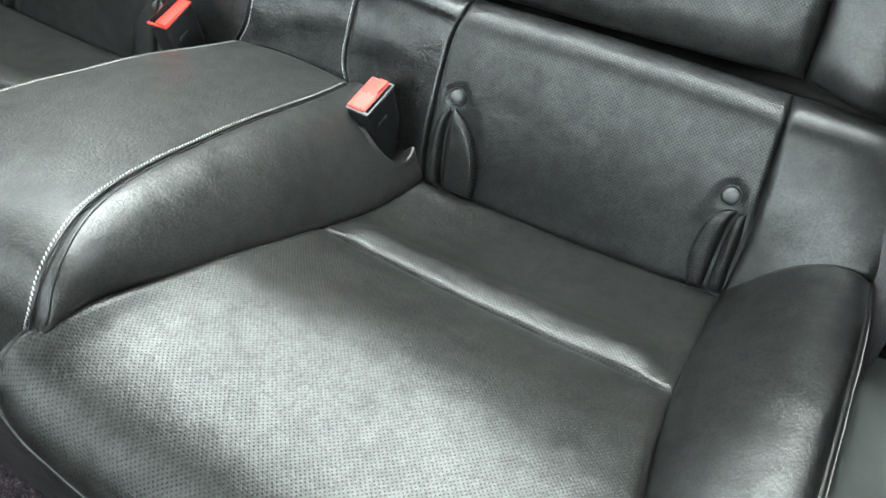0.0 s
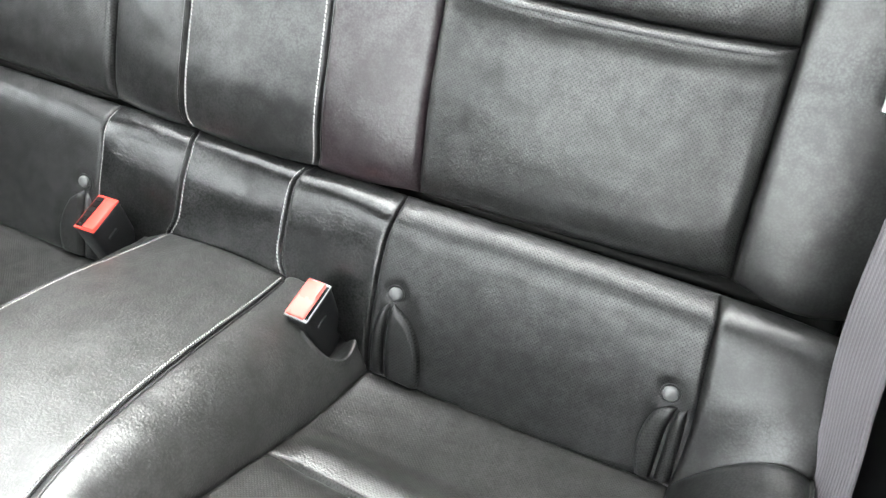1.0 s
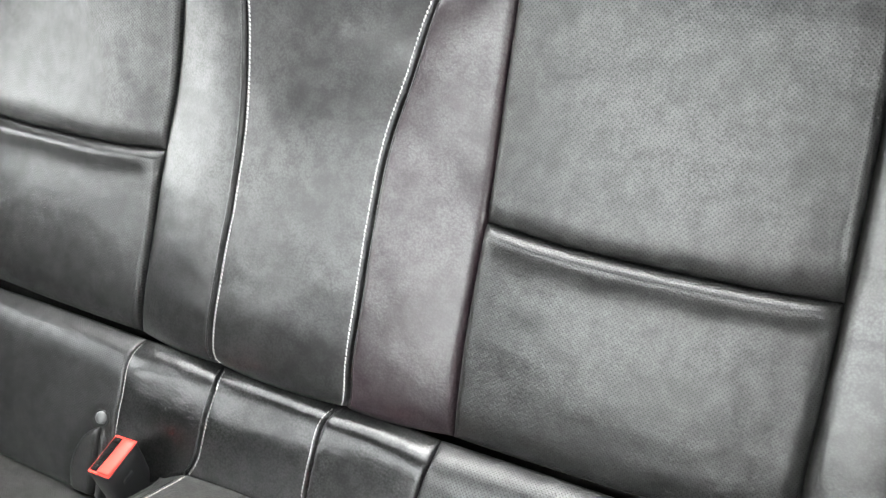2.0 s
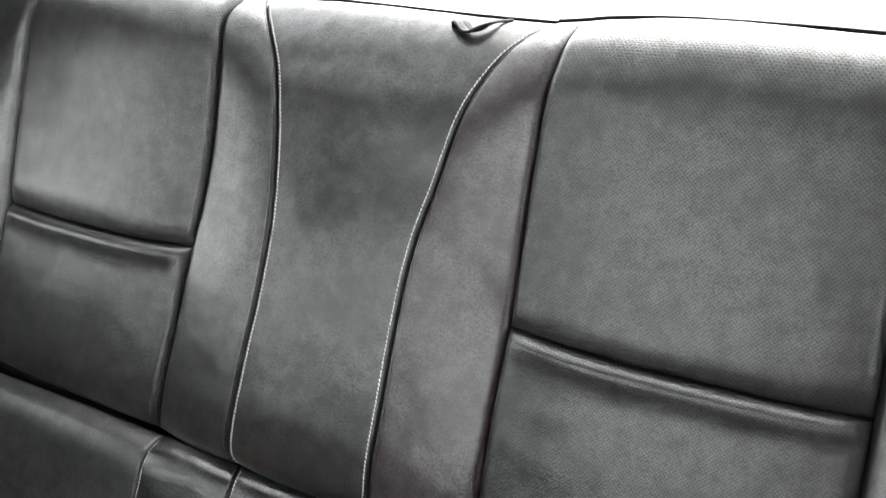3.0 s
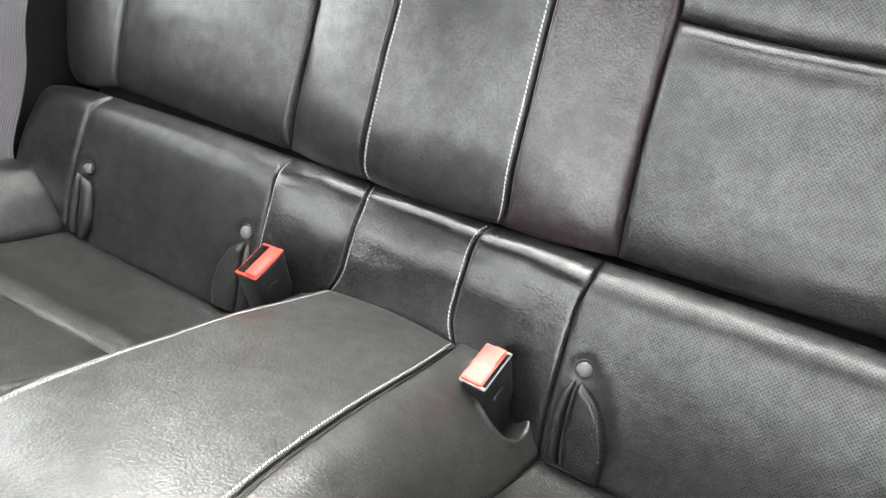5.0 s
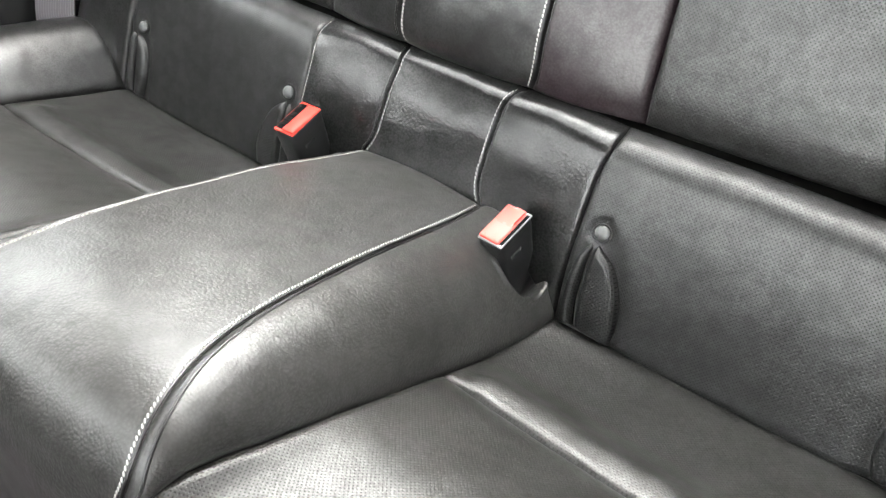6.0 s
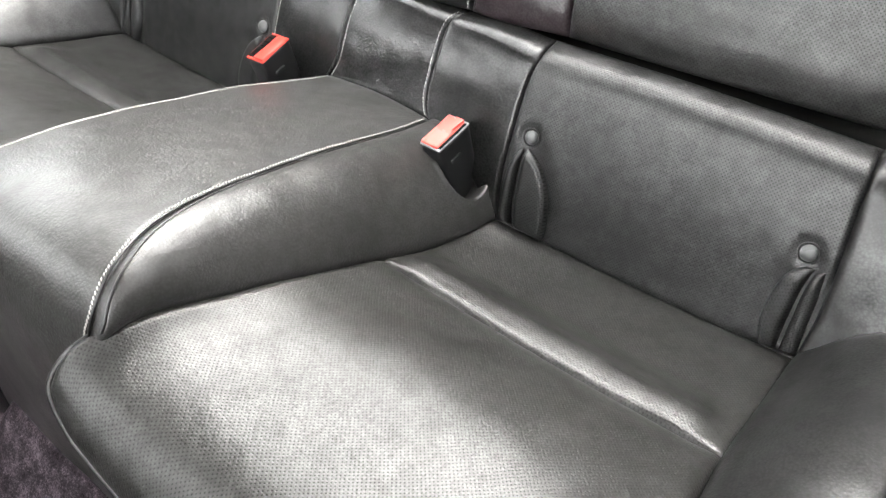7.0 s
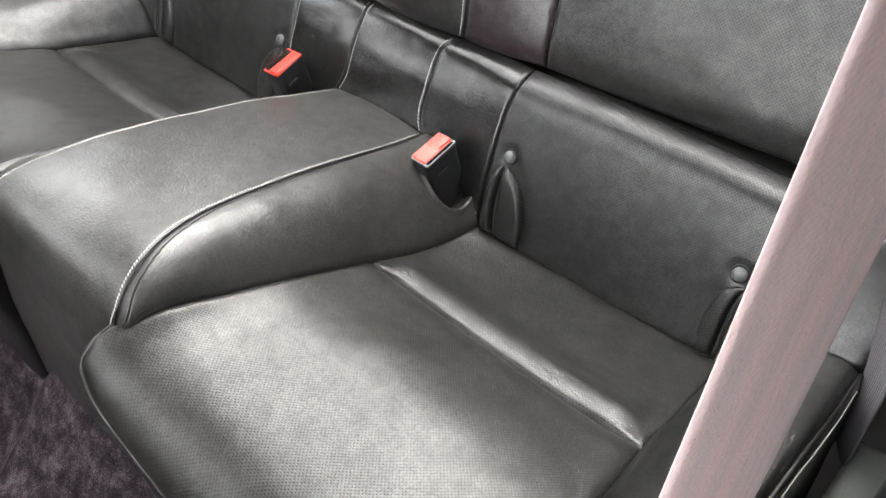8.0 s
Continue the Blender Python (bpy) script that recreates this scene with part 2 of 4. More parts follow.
class Panel:
    """One padded, sewn panel between four seam curves. bottom and top run from left to right, left and right from bottom to top.
    puff: height of the padding; dips: for the left, right, bottom and top edge how far it sinks (0 to 1) and over how many metres."""

    def __init__(self, name, bottom, top, left, right, material, parent, facing=(0, -0.5, 1), puff=0.008, crown=0.0,
                 dips=((1, 0.016),) * 4, relief=None, ripple=0.0007, step=0.0035, label=""):
        w = max(length(bottom), length(top))
        h = max(length(left), length(right))
        nu, nv = max(8, int(w / step)), max(8, int(h / step))
        u, v = ease(nu), ease(nv)
        B, T = sample(spline(bottom, 160), u), sample(spline(top, 160), u)
        L, R = sample(spline(left, 200), v), sample(spline(right, 200), v)
        U, V = u[None, :, None], v[:, None, None]
        P = ((1 - U) * L[:, None] + U * R[:, None] + (1 - V) * B[None] + V * T[None]
             - ((1 - U) * (1 - V) * L[0] + U * (1 - V) * R[0] + (1 - U) * V * L[-1] + U * V * R[-1]))
        du, dv = np.gradient(P, axis=1), np.gradient(P, axis=0)
        N = np.cross(du, dv)
        N /= np.linalg.norm(N, axis=2, keepdims=True) + 1e-12
        if (N.mean((0, 1)) @ arr(facing)) < 0:
            N = -N
            self.flip = True
        else:
            self.flip = False
        wide = np.linalg.norm(np.diff(P, axis=1), axis=2).sum(1)
        high = np.linalg.norm(np.diff(P, axis=0), axis=2).sum(0)
        su, sv = u[None, :] * np.ones((nv, 1)), v[:, None] * np.ones((1, nu))
        away = (su * wide[:, None], (1 - su) * wide[:, None], sv * high[None, :], (1 - sv) * high[None, :])
        f = np.ones((nv, nu))
        for d, (k, r) in zip(away, dips):
            x = np.clip(d / r, 0, 1)
            f *= 1 - k * (1 - np.sqrt(1 - (1 - x) ** 2))
        H = puff * f + crown * (4 * su * (1 - su)) ** 0.8 * np.minimum(1, 3 * f)
        if relief is not None:
            H = H + relief(P, su, sv) * np.minimum(1, 2.5 * f)
        if ripple:
            wob = np.zeros((nv, nu))
            for j in range(nv):
                for i in range(nu):
                    q = Vector(P[j, i])
                    wob[j, i] = noise.noise(q * 22) + 0.45 * noise.noise(q * 60 + Vector((7, 3, 1)))
            H = H + ripple * wob * f
        self.G = P + N * H[:, :, None]
        self.N, self.u, self.v, self.wide, self.high = N, u, v, wide, high
        self.nu, self.nv = nu, nv
        idx = np.arange(nu * nv).reshape(nv, nu)
        quads = np.stack([idx[:-1, :-1], idx[:-1, 1:], idx[1:, 1:], idx[1:, :-1]], -1).reshape(-1, 4)
        if self.flip:
            quads = quads[:, ::-1]
        mesh = bpy.data.meshes.new(name)
        mesh.from_pydata(self.G.reshape(-1, 3).tolist(), [], quads.tolist())
        mean_w, mean_h = wide.mean(), high.mean()
        uvs = np.stack([su * mean_w, sv * mean_h], -1).reshape(-1, 2)
        layer = mesh.uv_layers.new(name="UVMap")
        flat = uvs[quads.reshape(-1)].astype(np.float32).reshape(-1)
        layer.data.foreach_set("uv", flat)
        mesh.polygons.foreach_set("use_smooth", np.ones(len(quads), bool))
        self.ob = link_mesh(name, mesh, material, parent, label)

    def along(self, side, dist, lift=0.0, a=0.0, b=1.0):
        """The line on the panel at a distance from one of its sides, and its normals."""
        if side in "lr":
            pts, nor = [], []
            for j in range(self.nv):
                if not a <= self.v[j] <= b:
                    continue
                x = min(0.5, dist / max(self.wide[j], 1e-6))
                x = x if side == "l" else 1 - x
                pts.append([np.interp(x, self.u, self.G[j, :, k]) for k in range(3)])
                nor.append([np.interp(x, self.u, self.N[j, :, k]) for k in range(3)])
        else:
            pts, nor = [], []
            for i in range(self.nu):
                if not a <= self.u[i] <= b:
                    continue
                x = min(0.5, dist / max(self.high[i], 1e-6))
                x = x if side == "b" else 1 - x
                pts.append([np.interp(x, self.v, self.G[:, i, k]) for k in range(3)])
                nor.append([np.interp(x, self.v, self.N[:, i, k]) for k in range(3)])
        pts, nor = arr(pts), arr(nor)
        return pts + nor * lift, nor


def stitching(line, normals, parent, pitch=0.0037, long=0.0032, thick=0.0007, material=THREAD, label="", slant=0.25):
    """A row of sewn stitches along a line: small rounded lengths of thread."""
    s = np.r_[0, np.cumsum(np.linalg.norm(np.diff(line, axis=0), axis=1))]
    verts, faces = [], []
    rng = random.Random(len(line))
    ring = [(math.cos(k * math.pi / 3), math.sin(k * math.pi / 3)) for k in range(6)]
    for at in np.arange(pitch * 0.6, s[-1] - pitch * 0.4, pitch):
        at += rng.uniform(-0.0003, 0.0003)
        p = arr([np.interp(at, s, line[:, k]) for k in range(3)])
        q = arr([np.interp(at + 0.002, s, line[:, k]) for k in range(3)])
        n = arr([np.interp(at, s, normals[:, k]) for k in range(3)])
        t = q - p
        t /= np.linalg.norm(t) + 1e-9
        b = np.cross(n, t)
        b /= np.linalg.norm(b) + 1e-9
        t = t + b * (slant + rng.uniform(-0.06, 0.06))
        t /= np.linalg.norm(t)
        b = np.cross(n, t)
        start = len(verts)
        for e, (pos, rad) in enumerate(((-0.5, 0.45), (-0.3, 1.0), (0.3, 1.0), (0.5, 0.45))):
            c = p + t * pos * long + n * (thick * (0.25 if e in (0, 3) else 0.55))
            verts += [tuple(c + (b * x + n * y) * thick * rad) for x, y in ring]
        for e in range(3):
            for k in range(6):
                a0, a1 = start + e * 6 + k, start + e * 6 + (k + 1) % 6
                faces.append((a0, a1, a1 + 6, a0 + 6))
        faces.append(tuple(start + k for k in range(5, -1, -1)))
        faces.append(tuple(start + 18 + k for k in range(6)))
    mesh = bpy.data.meshes.new("stitching")
    mesh.from_pydata(verts, [], faces)
    mesh.polygons.foreach_set("use_smooth", np.ones(len(faces), bool))
    return link_mesh("stitching", mesh, material, parent, label)


def tube(name, points, radius, material, parent, label="", n=80, sides=10):
    """A tube along a curve."""
    c = spline(points, n)
    t = np.gradient(c, axis=0)
    t /= np.linalg.norm(t, axis=1, keepdims=True)
    up = arr((0.13, -0.4, 0.9))
    verts, faces = [], []
    for p, d in zip(c, t):
        b = np.cross(up, d)
        b /= np.linalg.norm(b) + 1e-9
        m = np.cross(d, b)
        for k in range(sides):
            a = 2 * math.pi * k / sides
            verts.append(tuple(p + (b * math.cos(a) + m * math.sin(a)) * radius))
    for i in range(n - 1):
        for k in range(sides):
            k2 = (k + 1) % sides
            faces.append((i * sides + k, i * sides + k2, (i + 1) * sides + k2, (i + 1) * sides + k))
    faces.append(tuple(range(sides - 1, -1, -1)))
    faces.append(tuple((n - 1) * sides + k for k in range(sides)))
    mesh = bpy.data.meshes.new(name)
    mesh.from_pydata(verts, [], faces)
    mesh.polygons.foreach_set("use_smooth", np.ones(len(faces), bool))
    return link_mesh(name, mesh, material, parent, label)


def box_bm(x0, x1, y0, y1, z0, z1, bevel=0.004, segments=3):
    bm = bmesh.new()
    bmesh.ops.create_cube(bm, size=1.0)
    for v in bm.verts:
        v.co = Vector((x0 + (v.co.x + 0.5) * (x1 - x0), y0 + (v.co.y + 0.5) * (y1 - y0), z0 + (v.co.z + 0.5) * (z1 - z0)))
    if bevel:
        bmesh.ops.bevel(bm, geom=bm.edges[:], offset=bevel, segments=segments, affect="EDGES", profile=0.6)
    return bm


def slab_bm(corners, thick):
    """A plate with the given outline (in order) and thickness along its normal."""
    bm = bmesh.new()
    p = [Vector(c) for c in corners]
    n = (p[1] - p[0]).cross(p[2] - p[0]).normalized() * thick
    a = [bm.verts.new(c) for c in p]
    b = [bm.verts.new(c + n) for c in p]
    bm.faces.new(a[::-1])
    bm.faces.new(b)
    for i in range(len(p)):
        j = (i + 1) % len(p)
        bm.faces.new((a[i], a[j], b[j], b[i]))
    return bm


def strap(name, rows, width, material, label, category, thick=0.0012, bow=0.0, edged=True):
    """A belt: rows of centre point and the direction across it; slightly bowed, with thickness and raised edges."""
    c = spline([r[0] for r in rows], 120)
    x = spline([r[1] for r in rows], 120)
    x /= np.linalg.norm(x, axis=1, keepdims=True)
    t = np.gradient(c, axis=0)
    t /= np.linalg.norm(t, axis=1, keepdims=True)
    n = np.cross(x, t)
    n /= np.linalg.norm(n, axis=1, keepdims=True)
    k = 17
    verts, faces, uvs = [], [], []
    s = np.r_[0, np.cumsum(np.linalg.norm(np.diff(c, axis=0), axis=1))]
    for side in (1, -1):
        for i in range(120):
            for j in range(k):
                f = 2 * j / (k - 1) - 1
                edge = max(0.0, abs(f) - 0.9) / 0.1
                lift = bow * (1 - f * f) + side * thick * (1 - 0.75 * edge ** 2) + 0.0006 * noise.noise(Vector((f * 2, s[i] * 14, 3)))
                verts.append(tuple(c[i] + x[i] * f * width / 2 + n[i] * lift))
                uvs.append(((f + 1) * width / 2, s[i]))
    for q in range(2):
        o = q * 120 * k
        for i in range(119):
            for j in range(k - 1):
                a = (o + i * k + j, o + i * k + j + 1, o + (i + 1) * k + j + 1, o + (i + 1) * k + j)
                faces.append(a if q == 0 else a[::-1])
    o = 120 * k
    for i in range(119):
        for j in (0, k - 1):
            a = (i * k + j, (i + 1) * k + j, o + (i + 1) * k + j, o + i * k + j)
            faces.append(a if j == 0 else a[::-1])
    mesh = bpy.data.meshes.new(name)
    mesh.from_pydata(verts, [], faces)
    layer = mesh.uv_layers.new(name="UVMap")
    layer.data.foreach_set("uv", arr([uvs[i] for f in faces for i in f]).astype(np.float32).reshape(-1))
    mesh.polygons.foreach_set("use_smooth", np.ones(len(faces), bool))
    thing = tagged(empty(name, tuple(c[60])), label, category)
    link_mesh("webbing", mesh, material, thing)
    for f in (-1, 1) if edged else ():
        tube("selvedge", c[::8] + x[::8] * (f * (width / 2 - 0.0012)) + n[::8] * bow * 0.1, 0.0015, material, thing, "", 90, 8)
    return thing


# ---- the car round the seat: floor, sides, roof, windows, ground ----
def structure(name, bm, material, label="", smooth=False):
    return tagged(part(name, bm, material, None, "", smooth), label, "", "", "structure")


def ground_sheet():
    bm = bmesh.new()
    bmesh.ops.create_grid(bm, x_segments=4, y_segments=4, size=900)
    for v in bm.verts:
        v.co.z = -0.32
    return structure("ground", bm, GROUND, "pale concrete ground outside the car")


def floor_sheet():
    """The carpeted floor, with the rise under the seat front and slight waves of the pile."""
    bm = bmesh.new()
    nx, ny = 130, 110
    grid = []
    for j in range(ny):
        row = []
        for i in range(nx):
            x, y = -0.76 + 1.52 * i / (nx - 1), -1.2 + 1.5 * j / (ny - 1)
            q = Vector((x, y, 0))
            z = 0.006 * noise.noise(q * 9) + 0.003 * noise.noise(q * 40)
            z += 0.10 * math.exp(-(x / 0.13) ** 4)
            z += 0.10 * max(0.0, min(1.0, (y - 0.02) / 0.11)) ** 1.5
            row.append(bm.verts.new((x, y, z)))
        grid.append(row)
    for j in range(ny - 1):
        for i in range(nx - 1):
            bm.faces.new((grid[j][i], grid[j][i + 1], grid[j + 1][i + 1], grid[j + 1][i]))
    return structure("floor", bm, CARPET, "dark charcoal car carpet with a coarse pile", True)


ground_sheet()
floor_sheet()
structure("floor_pan", box_bm(-0.80, 0.80, -1.25, 1.75, -0.12, -0.03, 0), PLASTIC, "dark underbody below the carpet")
# roof, with its lining on the inside
structure("ceiling", box_bm(-0.56, 0.56, -0.20, 0.37, 1.20, 1.24, 0.012), HEADLINER, "grey cloth headliner of the car roof", True)
# sides: lower walls, pillars; the near side is partly closed
structure("wall_west", box_bm(-0.80, -0.72, -1.2, 1.75, -0.05, 0.65, 0.01), TRIM, "grey plastic trim of the car side")
structure("wall_east", box_bm(0.72, 0.80, -1.2, 1.75, -0.05, 0.65, 0.01), TRIM, "grey plastic trim of the car side")
structure("wall_east_upper", slab_bm([(0.76, 0.12, 0.65), (0.76, 0.46, 0.65), (0.56, 0.19, 1.22), (0.56, 0.10, 1.22)], 0.03), TRIM, "grey side trim above the seat")
# added panel, out of view, that blocks light through the near side
structure("side_light_block", slab_bm([(0.76, -0.59, 0.65), (0.76, -0.16, 0.65), (0.56, -0.12, 1.22), (0.56, -0.27, 1.22)], 0.03), TRIM, "unseen dark panel added to cut light from the near side")
for side in (-1, 1):
    # unseen rails added to trim side window highlights, lower on the west
    structure("rail_" + ("west" if side < 0 else "east"), slab_bm([(side * 0.56, -0.20, 1.23), (side * 0.56, 0.40, 1.23), (side * 0.665, 0.55, 0.97 if side < 0 else 1.02), (side * 0.665, -0.55, 0.97 if side < 0 else 1.02)][::side], 0.02), TRIM, "unseen dark roof rail added to cut light from the side windows")
    waist = 0.65
    o = "west" if side < 0 else "east"
    # rear pillar with extra unseen width to keep light off the outer bolsters
    structure("pillar_rear_" + o, slab_bm([(side * 0.76, 0.66, waist), (side * 0.76, 1.45, waist), (side * 0.60, 0.42, 1.24), (side * 0.60, 0.33, 1.24)][::side], 0.03), TRIM, "dark rear pillar trim, widened to shade the outer bolsters")
    structure("pillar_middle_" + o, slab_bm([(side * 0.76, 0.02, waist), (side * 0.76, 0.12, waist), (side * 0.56, 0.10, 1.22), (side * 0.56, 0.02, 1.22)][::side], 0.03), TRIM, "grey middle pillar trim")
    structure("pillar_front_" + o, slab_bm([(side * 0.76, -1.2, waist), (side * 0.76, -1.12, waist), (side * 0.56, -0.15, 1.22), (side * 0.56, -0.20, 1.22)][::side], 0.03), TRIM, "grey front pillar trim")
structure("trim", box_bm(0.628, 0.72, 0.05, 0.575, 0.02, 0.285, 0.012), LEDGE, "grey plastic ledge of the car side beside the seat", True)
structure("trim_west", box_bm(-0.72, -0.628, 0.05, 0.575, 0.02, 0.285, 0.012), LEDGE, "grey plastic ledge of the car side beside the seat", True)
structure("recess", box_bm(0.66, 0.719, 0.50, 0.92, 0.02, 0.60, 0.01), PLASTIC, "black recess lining behind the side ledge", True)
structure("recess_west", box_bm(-0.719, -0.66, 0.50, 0.92, 0.02, 0.60, 0.01), PLASTIC, "black recess lining behind the side ledge", True)
# unseen blocks added where front seats would be; heights set what the leather reflects
structure("light_block_west", box_bm(-0.72, -0.05, -0.36, -0.30, -0.05, 0.77, 0.01), PLASTIC, "unseen dark block in place of the front seats, keeping light off the bench")
structure("light_block_middle", box_bm(-0.048, 0.248, -0.42, -0.36, -0.05, 0.56, 0.01), PLASTIC, "unseen dark block in place of the front seats, keeping light off the bench")
structure("light_block_east", box_bm(0.25, 0.72, -0.42, -0.36, -0.05, 0.50, 0.01), PLASTIC, "unseen dark block in place of the front seats, keeping light off the bench")
structure("wall_south", box_bm(-0.72, 0.72, -1.25, -1.17, -0.05, 0.42, 0.02), PLASTIC, "black dashboard bulkhead")
structure("wall_north", box_bm(-0.72, 0.72, 1.67, 1.75, -0.05, 0.84, 0.02), PLASTIC, "panel behind the parcel shelf")
structure("parcel_shelf", box_bm(-0.72, 0.72, 0.92, 1.67, 0.80, 0.84, 0.006), SHELFCLOTH, "pale grey parcel shelf below the rear window")


def pane(name, corners, label):
    ob = structure(name, slab_bm(corners, 0.004), GLASS, label)
    ob.visible_shadow = False
    return ob


pane("window_1", [(-0.68, 1.66, 0.86), (0.68, 1.66, 0.86), (0.54, 0.38, 1.215), (-0.54, 0.38, 1.215)], "curved rear window glass")
pane("window_2", [(-0.755, 0.13, 0.655), (-0.755, 0.65, 0.655), (-0.565, 0.33, 1.20), (-0.565, 0.11, 1.20)], "clear rear side window glass")
pane("window_3", [(0.755, -0.60, 0.655), (0.755, -1.10, 0.655), (0.565, -0.33, 1.20), (0.565, -0.28, 1.20)], "clear front side window glass")
pane("window_6", [(0.755, 0.65, 0.655), (0.755, 0.47, 0.655), (0.565, 0.20, 1.20), (0.565, 0.33, 1.20)], "clear rear side window glass")
pane("window_4", [(-0.755, -1.10, 0.655), (-0.755, 0.01, 0.655), (-0.565, 0.01, 1.20), (-0.565, -0.32, 1.20)], "clear front side window glass")
pane("window_5", [(-0.70, -1.2, 0.43), (0.70, -1.2, 0.43), (0.54, -0.21, 1.215), (-0.54, -0.21, 1.215)], "clear windscreen glass")


# ---- rear bench cushion ----
STITCH = arr([(0.078, 0.588, 0.345), (0.082, 0.532, 0.360), (0.090, 0.44, 0.391), (0.095, 0.369, 0.411), (0.104, 0.303, 0.430), (0.114, 0.257, 0.441),
              (0.124, 0.226, 0.445), (0.134, 0.200, 0.442), (0.141, 0.182, 0.434), (0.144, 0.170, 0.421), (0.140, 0.165, 0.408)])
STITCH_L = arr([(-0.077, 0.588, 0.346), (-0.079, 0.53, 0.364), (-0.081, 0.456, 0.388), (-0.082, 0.394, 0.404), (-0.084, 0.34, 0.417), (-0.087, 0.289, 0.426),
                (-0.091, 0.243, 0.430), (-0.096, 0.205, 0.430), (-0.102, 0.180, 0.423), (-0.108, 0.168, 0.412), (-0.112, 0.163, 0.400)])
SIDE = arr([(0.184, 0.567, 0.275), (0.177, 0.52, 0.278), (0.173, 0.47, 0.291), (0.171, 0.412, 0.318), (0.167, 0.36, 0.340), (0.163, 0.30, 0.368),
            (0.157, 0.25, 0.387), (0.148, 0.205, 0.402), (0.140, 0.165, 0.408)])
CORNER = arr([(0.140, 0.165, 0.408), (0.137, 0.145, 0.402), (0.138, 0.127, 0.386)])
FRONT = arr([(0.138, 0.127, 0.386), (0.158, 0.120, 0.364), (0.19, 0.118, 0.350), (0.26, 0.116, 0.336), (0.36, 0.113, 0.330), (0.46, 0.113, 0.332), (0.524, 0.116, 0.340)])
INNER = arr([(0.502, 0.565, 0.283), (0.503, 0.48, 0.304), (0.504, 0.406, 0.324), (0.511, 0.33, 0.346), (0.521, 0.26, 0.366), (0.524, 0.20, 0.377), (0.525, 0.155, 0.376), (0.524, 0.116, 0.340)])
PLEAT = arr([(0.171, 0.412, 0.318), (0.22, 0.410, 0.315), (0.30, 0.406, 0.316), (0.40, 0.403, 0.319), (0.475, 0.404, 0.322), (0.504, 0.406, 0.324)])
CREASE = arr([(0.184, 0.567, 0.275), (0.24, 0.572, 0.270), (0.34, 0.574, 0.268), (0.43, 0.571, 0.273), (0.502, 0.565, 0.283)])
BOLCREASE = arr([(0.502, 0.565, 0.283), (0.52, 0.569, 0.298), (0.54, 0.573, 0.320), (0.56, 0.576, 0.337), (0.58, 0.577, 0.347), (0.605, 0.575, 0.349)])
PIPE = arr([(0.605, 0.575, 0.349), (0.606, 0.51, 0.362), (0.605, 0.45, 0.373), (0.604, 0.38, 0.382), (0.603, 0.30, 0.388), (0.600, 0.21, 0.388), (0.596, 0.15, 0.377), (0.590, 0.118, 0.345)])
BOLFRONT = arr([(0.524, 0.116, 0.340), (0.555, 0.112, 0.342), (0.590, 0.118, 0.345)])


def cut(curve, a, b):
    """The stretch of a curve between two of its points, by number."""
    return arr(curve[a:b + 1])


rear_seat = tagged(empty("rear_bench", (0, 0.45, 0.10)), "black leather rear bench seat with perforated inserts and pale stitching", "car seat")
cushion = backrest = rear_seat


def buckle_dent(P, su, sv, sign=1):
    """The pocket in the console's flank that the buckle stands in, with a slightly raised lip."""
    r = np.sqrt((P[:, :, 0] * sign - 0.131) ** 2 / 0.027 ** 2 + (P[:, :, 1] - 0.558) ** 2 / 0.030 ** 2)
    return -0.036 / (1 + np.exp((r - 0.95) / 0.04)) + 0.0028 * np.exp(-((r - 1.12) / 0.09) ** 2)


def low_ridge(P, su, sv):
    """The rolled fold right behind the cushion pleat, dying away at its ends."""
    d = sv * 0.165
    rise = np.interp(np.linspace(0, 0.07, 281), (0, 0.003, 0.008, 0.014, 0.020, 0.025, 0.034, 0.048, 0.066), (0, 0.0026, 0.0050, 0.0073, 0.0091, 0.0096, 0.0075, 0.0032, 0))
    rise = np.convolve(np.pad(rise, 5, "edge"), np.ones(11) / 11, "valid")
    ends = np.clip(np.minimum(su, 1 - su) / 0.12, 0, 1)
    return np.interp(d, np.linspace(0, 0.07, 281), rise) * ends * ends * (3 - 2 * ends)


def back_ridge(P, su, sv):
    """The rolled fold right below the backrest pleat, pinched at its ends."""
    d = (1 - sv) * 0.20
    up = np.sqrt(np.clip(1 - (1 - np.clip(d / 0.010, 0, 1)) ** 2, 0, 1))
    down = np.where(d > 0.008, np.exp(-(np.maximum(d - 0.008, 0) / 0.016) ** 2), 1.0)
    ends = np.clip(np.minimum(su, 1 - su) / 0.09, 0, 1)
    return 0.0058 * up * down * ends * ends * (3 - 2 * ends)


def lip_wave(P, su, sv):
    """The full, domed middle of the cushion and the slight swell behind its padded front edge."""
    y = P[:, :, 1]
    return 0.014 * np.sin(np.pi * su) ** 0.7 * np.exp(-((y - 0.305) / 0.072) ** 2) + 0.0015 * np.exp(-((y - 0.20) / 0.04) ** 2)


